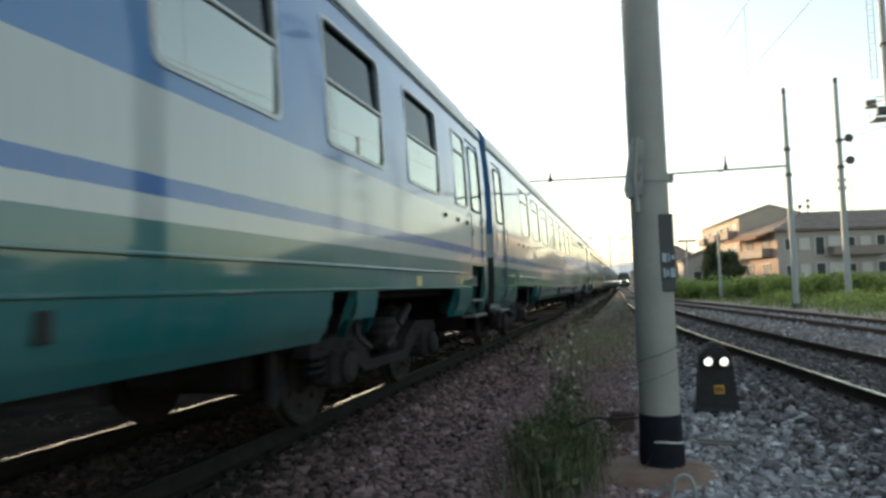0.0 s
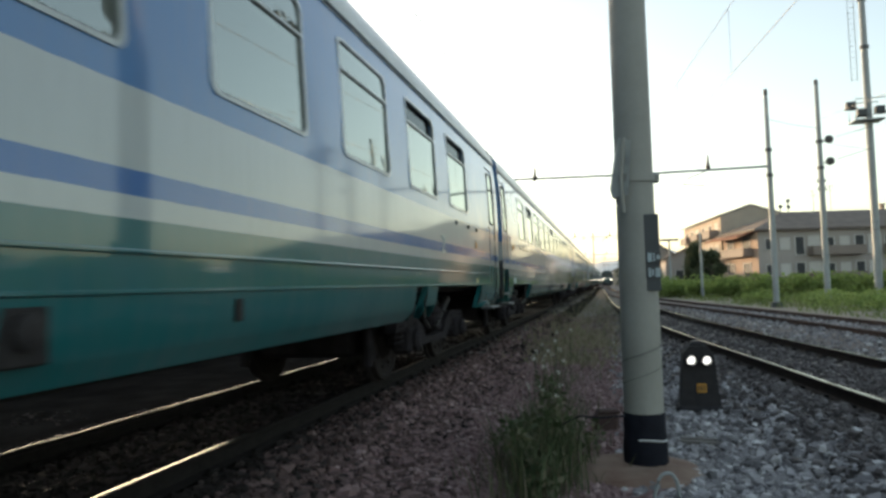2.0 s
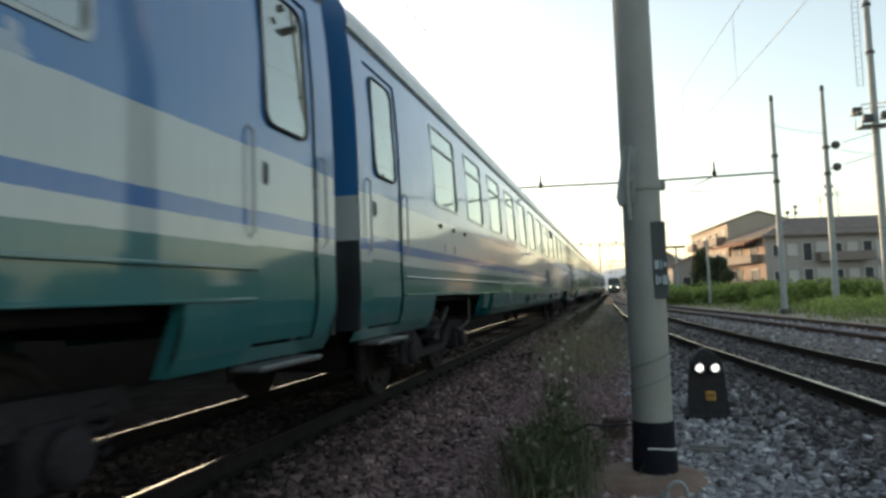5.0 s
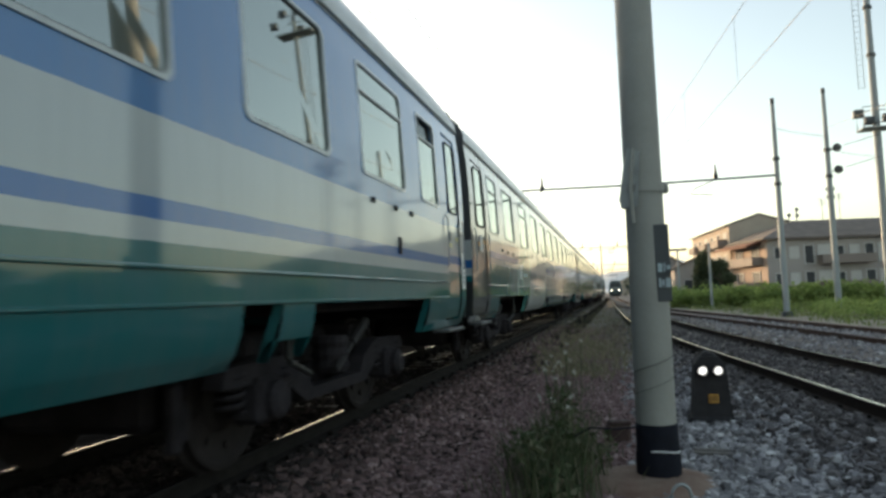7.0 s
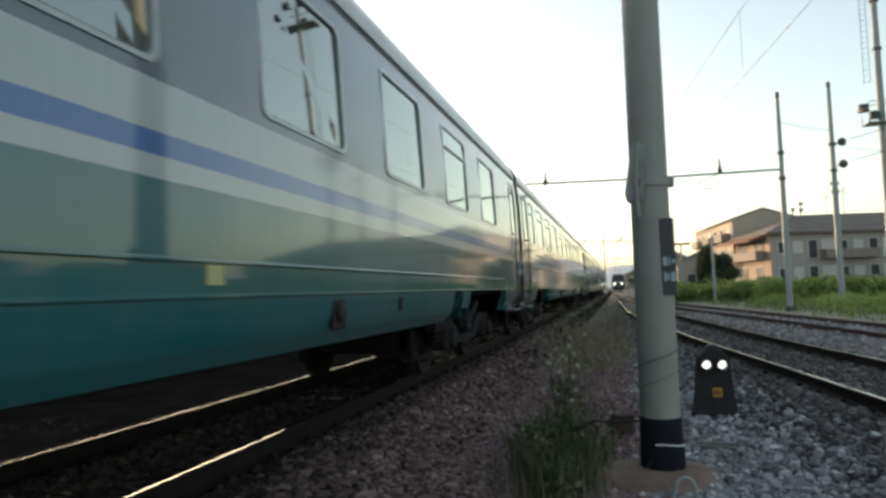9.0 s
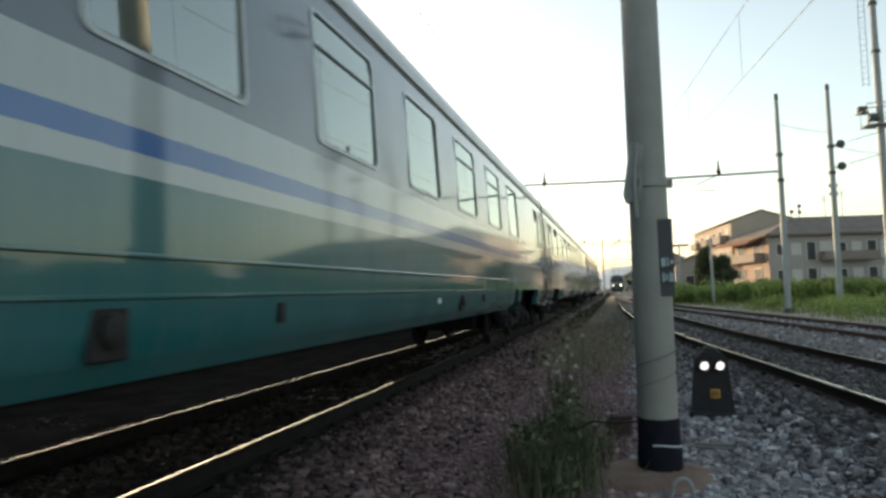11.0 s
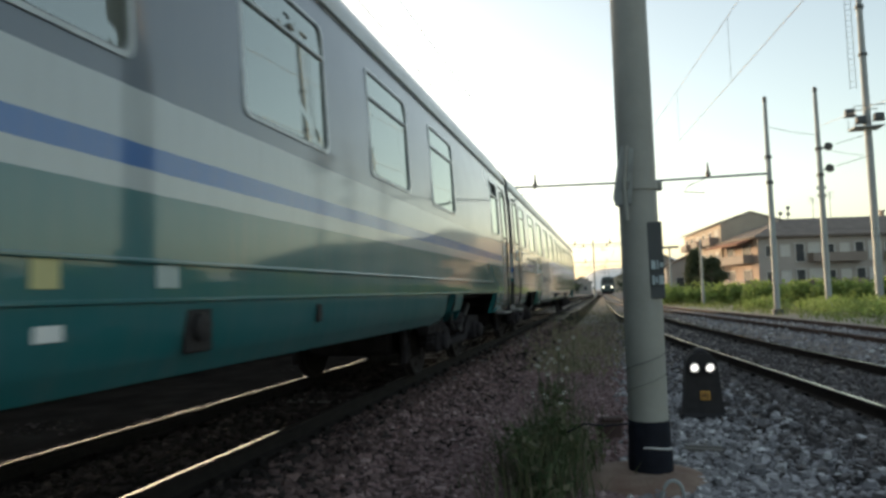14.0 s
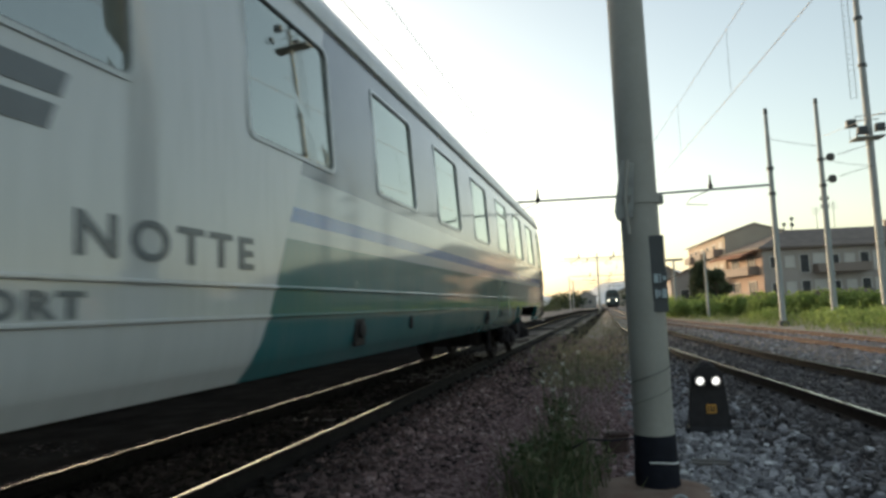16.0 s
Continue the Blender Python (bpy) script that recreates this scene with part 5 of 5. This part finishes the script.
for z, w in ((5.55, 0.15), (5.95, 0.17)):
    part("insulator_arm", Soup().box((0, 0, z), (w * 2, 0.06, 0.05), 0.01).lathe((w, 0, z), "z", [(0.03, 0), (0.04, 0.08), (0.02, 0.15)], 8).lathe((-w, 0, z), "z", [(0.03, 0), (0.04, 0.08), (0.02, 0.15)], 8), insulator_mat, m2)


def lamp_platform(z, lamps, reach=1.0):
    part("bracket", Soup().box((-0.1, 0, z), (1.9 * reach, 1.1, 0.08), 0.02).tube([(-1.0 * reach, -0.5, z), (-1.0 * reach, -0.5, z + 1.1), (0.7, -0.5, z + 1.1)], 0.03, 6).tube([(-1.0 * reach, 0.5, z), (-1.0 * reach, 0.5, z + 1.1), (0.7, 0.5, z + 1.1)], 0.03, 6), mast_paint, m3, "railed lamp platform")
    for x, y, dz in lamps:
        part("floodlight", Soup().box((x, y, z + dz), (0.46, 0.33, 0.36), 0.05).box((x, y, z + dz - 0.2), (0.53, 0.4, 0.06), 0.012), grey_sheet, m3)


lamp_platform(9.45, ((-0.95, -0.4, 0.8), (-0.45, -0.4, 0.4), (0.4, -0.4, 0.5)), 0.75)
lamp_platform(20.6, ((-1.3, -0.5, 0.9), (-0.5, -0.5, 1.4), (0.5, -0.5, 1.4), (1.2, -0.5, 0.7), (-0.2, 0.5, 0.6)), 1.3)
rungs = Soup().tube([(-0.40, 0, 11.6), (-0.40, 0, 20.6)], 0.016, 4).tube([(-0.70, 0, 11.6), (-0.70, 0, 20.6)], 0.016, 4)
for i in range(30):
    rungs.tube([(-0.40, 0, 11.7 + 0.3 * i), (-0.70, 0, 11.7 + 0.3 * i)], 0.012, 4)
part("ladder", rungs, mast_paint, m3)


def boom_gantry(y, x0, x1, z, pegs, label, legs=()):
    g = tagged(new("catenary_boom"), label, "catenary boom")
    part("beam", Soup().tube([(x0, y, z + 0.12), ((x0 + x1) / 2, y, z), (x1, y, z)], 0.055, 8), mast_paint, g, smooth=True)
    for x in pegs:
        part("insulator", Soup().lathe((x, y, z), "z", [(0.05, 0), (0.1, 0.08), (0.12, 0.18), (0.07, 0.26), (0.03, 0.7)], 10), insulator_mat, g)
        part("registration_arm", Soup().tube([(x, y, z), (x - 0.9, y - 0.1, z - 0.35), (x - 1.15, y - 0.1, z - 0.62), (x - 0.2, y - 0.1, z - 0.72)], 0.022, 6), wire_mat, g)
    for x in legs:
        part("leg", Soup().lathe((x, y, -0.4), "z", [(0.16, 0), (0.11, z + 1.6)], 10), mast_paint, g, smooth=True)
    return g


boom_gantry(33.45, -4.6, 7.45, 6.03, (4.88, -3.1), "thin catenary boom reaching across the tracks")
boom_gantry(82, -5.0, 4.5, 6.3, (-3.2, 0.8), "distant catenary boom over the tracks", (4.5,))
boom_gantry(118, -8.0, 5.0, 8.2, (-3.2, 0.6), "distant steel gantry over the tracks", (-1.6,))
boom_gantry(128, -6.5, 5.0, 6.0, (-3.2, 0.6), "distant steel gantry over the tracks", (5.0,))
boom_gantry(165, -9.0, 8.0, 6.4, (-3.2, 0.4), "far gantry over the tracks", (-9.0, 8.0))
boom_gantry(200, -10.0, 10.0, 6.8, (-3.2, 0.3), "far gantry over the tracks", (-10.0, 10.0))
boom_gantry(250, -12.0, 12.0, 7.0, (-3.2, 0.3), "far gantry over the tracks", (-12.0, 12.0))


def wire(points, r, label):
    thing("overhead_wire", Soup().tube(points, r, 5), wire_mat, label, "wire", "overhead wires")


def sag(xa, xb, y0, y1, z, dip, n=9):
    return [(xa + (xb - xa) * i / n, y0 + (y1 - y0) * i / n, z - dip * 4 * (i / n) * (1 - i / n)) for i in range(n + 1)]


wire(sag(-3.3, -3.3, -30, 33.5, 5.32, 0.02), 0.005, "contact wire over the main track")
wire(sag(-3.3, -3.3, -30, 33.5, 6.65, 0.5), 0.005, "carrying wire over the main track")
wire(sag(-3.3, -3.3, 33.5, 250, 5.32, 0.02), 0.012, "contact wire over the main track")
wire(sag(6.5, 1.31, -30, 33.5, 5.33, 0.03), 0.007, "contact wire over the curved track")
wire(sag(6.5, 1.31, -30, 33.5, 6.95, 0.28), 0.007, "carrying wire over the curved track")
for y in (-1, 5, 10.2, 15.3, 21, 27):
    q = (y + 30) / 63.5
    thing("dropper", Soup().tube([(6.5 - 5.19 * q, y, 5.32 - 0.12 * q * (1 - q)), (6.5 - 5.19 * q, y, 6.95 - 1.12 * q * (1 - q))], 0.004, 4), wire_mat, "thin dropper between carrying and contact wire", "wire", "overhead wires")
wire(sag(1.31, 0.5, 33.5, 200, 5.35, 0.2), 0.012, "contact wire over the curved track")
wire(sag(16, 10.45, -5, 36.4, 8.6, 0.8), 0.010, "slack feeder wire to the mast")
wire(sag(7.5, 10.45, 33.5, 36.4, 8.2, 0.05), 0.012, "wire between two masts")
wire(sag(13.85, 10.45, 39.8, 36.4, 7.6, 0.1), 0.012, "wire between two masts")
wire(sag(10.45, 30, 36.4, 40, 3.6, 0.2), 0.010, "low line along the houses")
wire(sag(10.45, 30, 36.4, 40, 3.25, 0.2), 0.010, "low line along the houses")


def far_posts():
    for x, y, h in ((5.2, 58, 4.6), (6.8, 52, 4.8)):
        p = tagged(new("lamp_post"), "thin grey yard lamp post by the hedge", "lamp post", "yard lamp posts")
        p.matrix_basis = pose(x, y, -0.4)
        part("post", Soup().lathe((0, 0, 0), "z", [(0.10, 0), (0.07, h)], 10), mast_paint, p, smooth=True)
    p = tagged(new("lamp_post"), "yard lamp post with a flat head", "lamp post", "yard lamp posts")
    p.matrix_basis = pose(7.9, 88, -0.4)
    part("post", Soup().lathe((0, 0, 0), "z", [(0.14, 0), (0.1, 6.2)], 10), mast_paint, p, smooth=True)
    part("head", Soup().box((0, 0, 6.3), (2.2, 0.6, 0.25), 0.06), grey_sheet, p)
    thing("relay_cabinet", Soup().box((0, 0, 0.85), (0.75, 0.6, 1.6), 0.03).box((0, 0, 1.68), (0.85, 0.7, 0.08), 0.02).box((0, 0, 0.03), (0.85, 0.7, 0.1), 0.02), grey_sheet, "dark grey relay cabinet beside the siding", "cabinet", at=pose(9.4, 14.6, -0.4))


far_posts()

# ---- houses beyond the hedge
plaster_tan = material("tan_plaster", (0.40, 0.335, 0.27), 0.9, spread=0.12, scale=0.6, bump=0.1)
plaster_grey = material("grey_pink_plaster", (0.34, 0.305, 0.28), 0.9, spread=0.12, scale=0.6, bump=0.1)
# warm plaster: the hipped house's sunlit flank has its tint put in here
plaster_warm = material("warm_plaster", (0.35, 0.255, 0.20), 0.9, spread=0.12, scale=0.6)
tile_dark = material("brown_roof_tiles", (0.17, 0.14, 0.12), 0.9, spread=0.25, scale=1.2, bump=0.5, bump_scale=8)
tile_red = material("red_roof_tiles", (0.20, 0.095, 0.06), 0.9, spread=0.25, scale=1.2, bump=0.5, bump_scale=8)
shutter_mat = material("pale_roller_shutter", (0.50, 0.48, 0.45), 0.7, spread=0.1)
dark_glass = material("dark_house_window", (0.05, 0.052, 0.055), 0.65, spread=0.2, spec=0.25)
balcony_mat = material("grey_brown_balcony_rail", (0.22, 0.18, 0.155), 0.8)


def house_window(house, x, y, z, w, h, side, pane_mat):
    """A window let into a wall: side 'y' faces the front, 'x' the left flank."""
    if side == "y":
        f = Soup().box((x, y - 0.04, z + h / 2 + 0.06), (w + 0.16, 0.1, 0.1)).box((x, y - 0.07, z - h / 2 - 0.05), (w + 0.2, 0.16, 0.08)).box((x - w / 2 - 0.05, y - 0.04, z), (0.1, 0.1, h)).box((x + w / 2 + 0.05, y - 0.04, z), (0.1, 0.1, h))
        p = Soup().box((x, y - 0.012, z), (w, 0.02, h))
    else:
        f = Soup().box((x - 0.04, y, z + h / 2 + 0.06), (0.1, w + 0.16, 0.1)).box((x - 0.07, y, z - h / 2 - 0.05), (0.16, w + 0.2, 0.08)).box((x - 0.04, y - w / 2 - 0.05, z), (0.1, 0.1, h)).box((x - 0.04, y + w / 2 + 0.05, z), (0.1, 0.1, h))
        p = Soup().box((x - 0.012, y, z), (0.02, w, h))
    o = part("window", f, shutter_mat, house)
    part("pane", p, pane_mat, o)


def balcony(house, x, y, z, w, side):
    if side == "y":
        s = Soup().box((x, y - 0.6, z), (w, 1.2, 0.16)).box((x, y - 1.17, z + 0.5), (w, 0.06, 0.85))
        s.box((x - w / 2 + 0.03, y - 0.6, z + 0.5), (0.06, 1.2, 0.85)).box((x + w / 2 - 0.03, y - 0.6, z + 0.5), (0.06, 1.2, 0.85))
    else:
        s = Soup().box((x - 0.6, y, z), (1.2, w, 0.16)).box((x - 1.17, y, z + 0.5), (0.06, w, 0.85))
        s.box((x - 0.6, y - w / 2 + 0.03, z + 0.5), (1.2, 0.06, 0.85)).box((x - 0.6, y + w / 2 - 0.03, z + 0.5), (1.2, 0.06, 0.85))
    part("balcony", s, balcony_mat, house)


def gable_house():
    h = tagged(new("apartment_house"), "tan plastered apartment house with a low gable roof", "house")
    h.matrix_basis = pose(15.0, 95.0, -0.4, 0, 0, 5)
    w, d, e, a = 7.6, 23.0, 9.55, 10.75
    walls = Soup().prism([(0, 0), (w, 0), (w, e), (w / 2, a), (0, e)], "y", 0, d)
    part("wall", walls, plaster_tan, h)
    r = Soup()
    for sgn in (0, 1):
        x0, x1 = (-0.5, w / 2) if sgn == 0 else (w + 0.5, w / 2)
        z0, z1 = e - 0.1, a + 0.1
        r.prism([(x0, z0), (x1, z1), (x1, z1 + 0.14), (x0, z0 + 0.14)], "y", -0.1, d + 0.4)
    part("roof", r, tile_dark, h)
    for z in (2.2, 5.0, 7.9):
        for k, y in enumerate((2.0, 5.6, 9.4, 13.2, 17.0, 20.6)):
            house_window(h, 0, y, z, 1.5, 1.5, "x", dark_glass if k % 3 else shutter_mat)
            if k % 2 == 0:
                balcony(h, 0, y + 1.2, z - 1.0, 4.2, "x")


def hip_house():
    h = tagged(new("apartment_house"), "grey-pink apartment house with a dark hipped roof and balconies", "house")
    h.matrix_basis = pose(17.4, 85.0, -0.4, 0, 0, 12)
    w, d, e, a = 30.0, 11.5, 6.95, 9.4
    part("wall", Soup().box((w / 2, d / 2, e / 2), (w, d, e)), plaster_grey, h)
    part("side_wall", Soup().box((-0.03, d / 2, e / 2), (0.06, d - 0.02, e)), plaster_warm, h, "salmon side wall, the low sun's warmth put into its colour")
    o = 0.7
    r = Soup().add([(-o, -o, e), (w + o, -o, e), (w + o, d + o, e), (-o, d + o, e), (d / 2, d / 2, a), (w - d / 2, d / 2, a), (-o, -o, e - 0.2), (w + o, -o, e - 0.2), (w + o, d + o, e - 0.2), (-o, d + o, e - 0.2)],
                   [(0, 1, 5, 4), (1, 2, 5), (2, 3, 4, 5), (3, 0, 4), (6, 7, 1, 0), (7, 8, 2, 1), (8, 9, 3, 2), (9, 6, 0, 3), (9, 8, 7, 6)])
    part("roof", r, tile_dark, h)
    part("chimney", Soup().box((18.0, 6.0, a - 0.1), (0.4, 0.4, 1.3), 0.02).box((18.0, 6.0, a + 0.65), (0.6, 0.6, 0.14), 0.03), plaster_warm, h)
    for x, y, up in ((4.8, 4.5, 0.55), (5.9, 4.8, 1.25)):
        mount = part("aerial_pole", Soup().tube([(x, y, a - 1.2), (x, y, a + up)], 0.05, 6), grey_sheet, h)
        for dz in (0.0, 0.75)[:1 if up < 1 else 2]:
            part("satellite_dish", Soup().lathe((x, y - 0.1, a + up - dz), "y", [(0.08, 0.07), (0.22, 0.0), (0.25, -0.07), (0.20, -0.04)], 14), grey_sheet, mount, "dark round satellite dish")
    for x, top in ((9.5, 2.6), (11.6, 3.2)):
        comb = Soup().tube([(x, 5.7, a - 0.2), (x, 5.7, a + top)], 0.035, 5)
        for n in range(4):
            comb.tube([(x - 0.5, 5.7, a + top - 0.25 * n), (x + 0.5, 5.7, a + top - 0.25 * n)], 0.02, 4)
        part("television_aerial", comb, grey_sheet, h)
    for z in (2.2, 5.2):
        for k in range(17):
            x = 1.3 + k * 1.7
            tall = k % 4 in (2, 3)
            house_window(h, x, 0, z - (0.25 if tall else 0), 0.95 if k % 4 != 3 else 1.3, 2.0 if tall else 1.2, "y", dark_glass if k % 4 in (0, 2) else shutter_mat)
        for x, bw in ((8.6, 6.0), (17.2, 6.0), (25.6, 4.4)):
            balcony(h, x, 0, z - 1.3, bw, "y")
        for y in (3.0, 7.8):
            house_window(h, -0.06, y, z, 2.0, 1.8, "x", dark_glass)
        balcony(h, -0.06, 5.4, z - 1.2, 8.4, "x")
    part("porch_roof", Soup().add([(-0.2, 1.0, e - 0.1), (-2.0, 1.0, e - 0.7), (-2.0, d, e - 0.7), (-0.2, d, e - 0.1), (-0.2, 1.0, e - 0.3), (-2.0, 1.0, e - 0.9), (-2.0, d, e - 0.9), (-0.2, d, e - 0.3)], [(0, 1, 2, 3), (4, 7, 6, 5), (0, 4, 5, 1), (2, 6, 7, 3), (1, 5, 6, 2)]), tile_red, h)


def low_house(x, y, w, d, e, a, wall, label, turn=0):
    h = tagged(new("small_house"), label, "house")
    h.matrix_basis = pose(x, y, -0.4, 0, 0, turn)
    part("wall", Soup().prism([(0, 0), (w, 0), (w, e), (w / 2, a), (0, e)], "y", 0, d), wall, h)
    r = Soup()
    for x0 in (-0.4, w + 0.4):
        r.prism([(x0, e - 0.1), (w / 2, a + 0.08), (w / 2, a + 0.28), (x0, e + 0.1)], "y", -0.3, d + 0.3)
    part("roof", r, tile_dark, h)
    for k in range(2):
        house_window(h, w * (0.3 + 0.4 * k), 0, e * 0.5, 1.0, 1.2, "y", dark_glass)


gable_house()
hip_house()
low_house(8.4, 100, 6.0, 9, 4.2, 5.6, plaster_grey, "small grey house with a dark pitched roof")
low_house(6.2, 112, 4.6, 9, 5.2, 6.8, plaster_grey, "small grey house beyond the yard")


# ---- distance: hills, trees and station clutter along the line
# distance haze is put into the hills' pale colour
hill_mat = material("hazy_hills", (0.74, 0.72, 0.70), 1.0, spread=0.08, scale=0.004)


def hills():
    rng = np.random.default_rng(77)
    s = Soup()
    xs = np.linspace(-2600, 2600, 120)
    hs = 34 + 24 * np.sin(xs * 0.0031 + 1.0) + 22 * np.sin(xs * 0.0083) + 9 * np.sin(xs * 0.026 + 2) + rng.normal(0, 2.0, len(xs))
    verts, faces = [], []
    for i, (x, h) in enumerate(zip(xs, hs)):
        verts += [(x, 2300, -2), (x, 2450, h * 0.7), (x, 2600, h * 1.25), (x, 3000, -2)]
        if i:
            o = 4 * i
            faces += [(o - 4 + k, o + k, o + k + 1, o - 3 + k) for k in range(3)]
    thing("hills", s.add(verts, faces), hill_mat, "low hazy hills on the horizon", "hills", kind="structure", smooth=True)


hills()


def far_woods():
    rng = np.random.default_rng(88)
    clumps = []
    for i in range(70):
        x = -60 + 120 * rng.random()
        if -9 < x < 5:
            continue
        y = 190 + 130 * rng.random() + 0.3 * abs(x)
        clumps.append(((x, y, 1.6 + rng.random()), (4.5, 3.0, 2.4 + 1.6 * rng.random()), 260))
    foliage("far_trees", clumps, 0.55, dark_leaf, "dark trees along the distant line", "trees", 89)
    low_house(-11, 240, 6.5, 9, 4.0, 5.6, plaster_grey, "distant grey railway building")
    low_house(3.5, 300, 9, 9, 6.0, 8.0, plaster_tan, "distant tan railway building")


far_woods()


# ---- bed, added shade bank and bushes beyond the main track
# bed colour is near black to carry the shade under the train
shaded_bed = material("shade_darkened_track_bed", (0.019, 0.017, 0.0155), 1.0, spec=0.0, spread=0.5, scale=2.0, bump=1.0, bump_scale=24)
shade_bank_earth = material("dark_shade_bank", (0.014, 0.013, 0.011), 1.0, spec=0.0, spread=0.4, scale=1.5, bump=0.6, bump_scale=10)


def far_side():
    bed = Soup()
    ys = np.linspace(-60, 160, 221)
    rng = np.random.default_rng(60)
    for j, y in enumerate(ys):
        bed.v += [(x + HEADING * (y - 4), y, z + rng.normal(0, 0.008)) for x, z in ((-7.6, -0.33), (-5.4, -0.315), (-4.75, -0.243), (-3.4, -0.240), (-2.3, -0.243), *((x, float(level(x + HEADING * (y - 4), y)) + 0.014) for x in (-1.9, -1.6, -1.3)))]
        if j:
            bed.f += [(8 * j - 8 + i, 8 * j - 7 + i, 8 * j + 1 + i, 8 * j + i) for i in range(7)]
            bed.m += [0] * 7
    tagged(new("track_bed", bed.mesh("track_bed", shaded_bed)), "ballast bed under the main track, coloured dark for the train's shade", "track bed", kind="structure")
    # unseen bank, added to block the low sun from reaching under the train
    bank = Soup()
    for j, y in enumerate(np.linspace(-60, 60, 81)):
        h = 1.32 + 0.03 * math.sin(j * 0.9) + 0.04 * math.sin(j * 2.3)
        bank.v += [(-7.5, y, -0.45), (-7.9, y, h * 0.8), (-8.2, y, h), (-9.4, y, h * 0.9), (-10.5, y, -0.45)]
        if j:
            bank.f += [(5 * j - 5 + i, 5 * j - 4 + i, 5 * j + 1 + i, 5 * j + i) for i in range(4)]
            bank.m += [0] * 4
    tagged(new("sun_block_bank", bank.mesh("sun_block_bank", shade_bank_earth, True)), "low unseen bank added to keep the low sun from under the train", "bank", kind="structure")
    rng = np.random.default_rng(61)
    clumps = [((-15.0 + rng.normal(0, 0.8), -40 + 230 * i / 90 + rng.normal(0, 0.8), 0.4), (1.5, 1.8, 0.7 + 0.3 * rng.random()), 220) for i in range(90)]
    foliage("bushes", clumps, 0.16, dark_leaf, "dark bushes beyond the main track", "bushes", 62)


far_side()


# ---- locomotive waiting far down the line
LOCO_X = 0.62
loco_paint = material("dull_locomotive_paint", (0.035, 0.065, 0.07), 0.4, coat=0.4, spread=0.2)
loco_band = material("dull_pale_front_band", (0.20, 0.21, 0.21), 0.5)
loco_lamp = glowing("lit_headlamp", (1.0, 0.93, 0.72), 1.6)


def loco():
    c = tagged(new("locomotive"), "dark blue-green electric locomotive with lit headlamps", "locomotive")
    body = Soup().prism([(-1.45, 0.5), (1.45, 0.5), (1.48, 1.4), (1.42, 2.6), (1.2, 3.5), (0.7, 3.75), (-0.7, 3.75), (-1.2, 3.5), (-1.42, 2.6), (-1.48, 1.4)], "y", 0.0, 17.0)
    part("body", body, loco_paint, c)
    part("skirt", Soup().box((0, 0.3, 0.45), (2.5, 0.6, 0.5), 0.08).box((0, 8.5, 0.35), (2.2, 15, 0.6), 0.05), black_bits, c)
    for x in (-0.62, 0.62):
        part("windscreen", Soup().box((x, -0.02, 2.75), (1.05, 0.06, 0.75), 0.05), dark_glass, c)
    for x in (-0.85, 0.85):
        part("headlamp", Soup().lathe((x, 0.0, 1.52), "y", [(0.16, 0.02), (0.16, -0.06), (0.09, -0.09)], 16), loco_lamp, c, "lit headlamp")
        part("buffer", Soup().lathe((x, 0, 0.97), "y", [(0.1, 0), (0.1, -0.4), (0.25, -0.42), (0.25, -0.5)], 14), black_bits, c)
    for y in (2.2, 5.0, 12.0, 14.8):
        part("wheelset", Soup().lathe((0, y, 0.45), "x", [(0.55, -0.8), (0.55, -0.68), (0.1, -0.68), (0.1, 0.68), (0.55, 0.68), (0.55, 0.8)], 20), black_bits, c)
    part("front_band", Soup().box((0, -0.015, 1.95), (2.7, 0.03, 0.35)), loco_band, c)
    part("pantograph", Soup().tube([(-0.5, 4, 3.75), (-0.4, 5.5, 4.6), (-0.6, 4.2, 5.3)], 0.03, 5).tube([(0.5, 4, 3.75), (0.4, 5.5, 4.6), (0.6, 4.2, 5.3)], 0.03, 5).tube([(-0.8, 4.2, 5.3), (0.8, 4.2, 5.3)], 0.03, 5), black_bits, c)
    return c


locomotive = loco()


# ---- motion of what moves
def motions():
    times = [i * 0.5 for i in range(33)]
    for k, c in enumerate(TRAIN):
        walk(c, [(t, pose(TRACK_X + HEADING * (tail(t) + STARTS[k] - 4.0), tail(t) + STARTS[k], 0, 0, 0, -math.degrees(math.atan(HEADING)))) for t in times])
    frames = [i / FPS for i in range(16 * FPS + 1)]
    rolled = [-(tail(t) - tail(0)) / 0.44 for t in frames]
    for w, uy, start in spinners:
        walk(w, [(t, pose(0, uy, RAIL_Z + 0.44, math.degrees((start + a) % (2 * math.pi)))) for t, a in zip(frames, rolled)])
    walk(locomotive, [(t, pose(LOCO_X, 178 - 1.7 * t, 0)) for t in times])


motions()
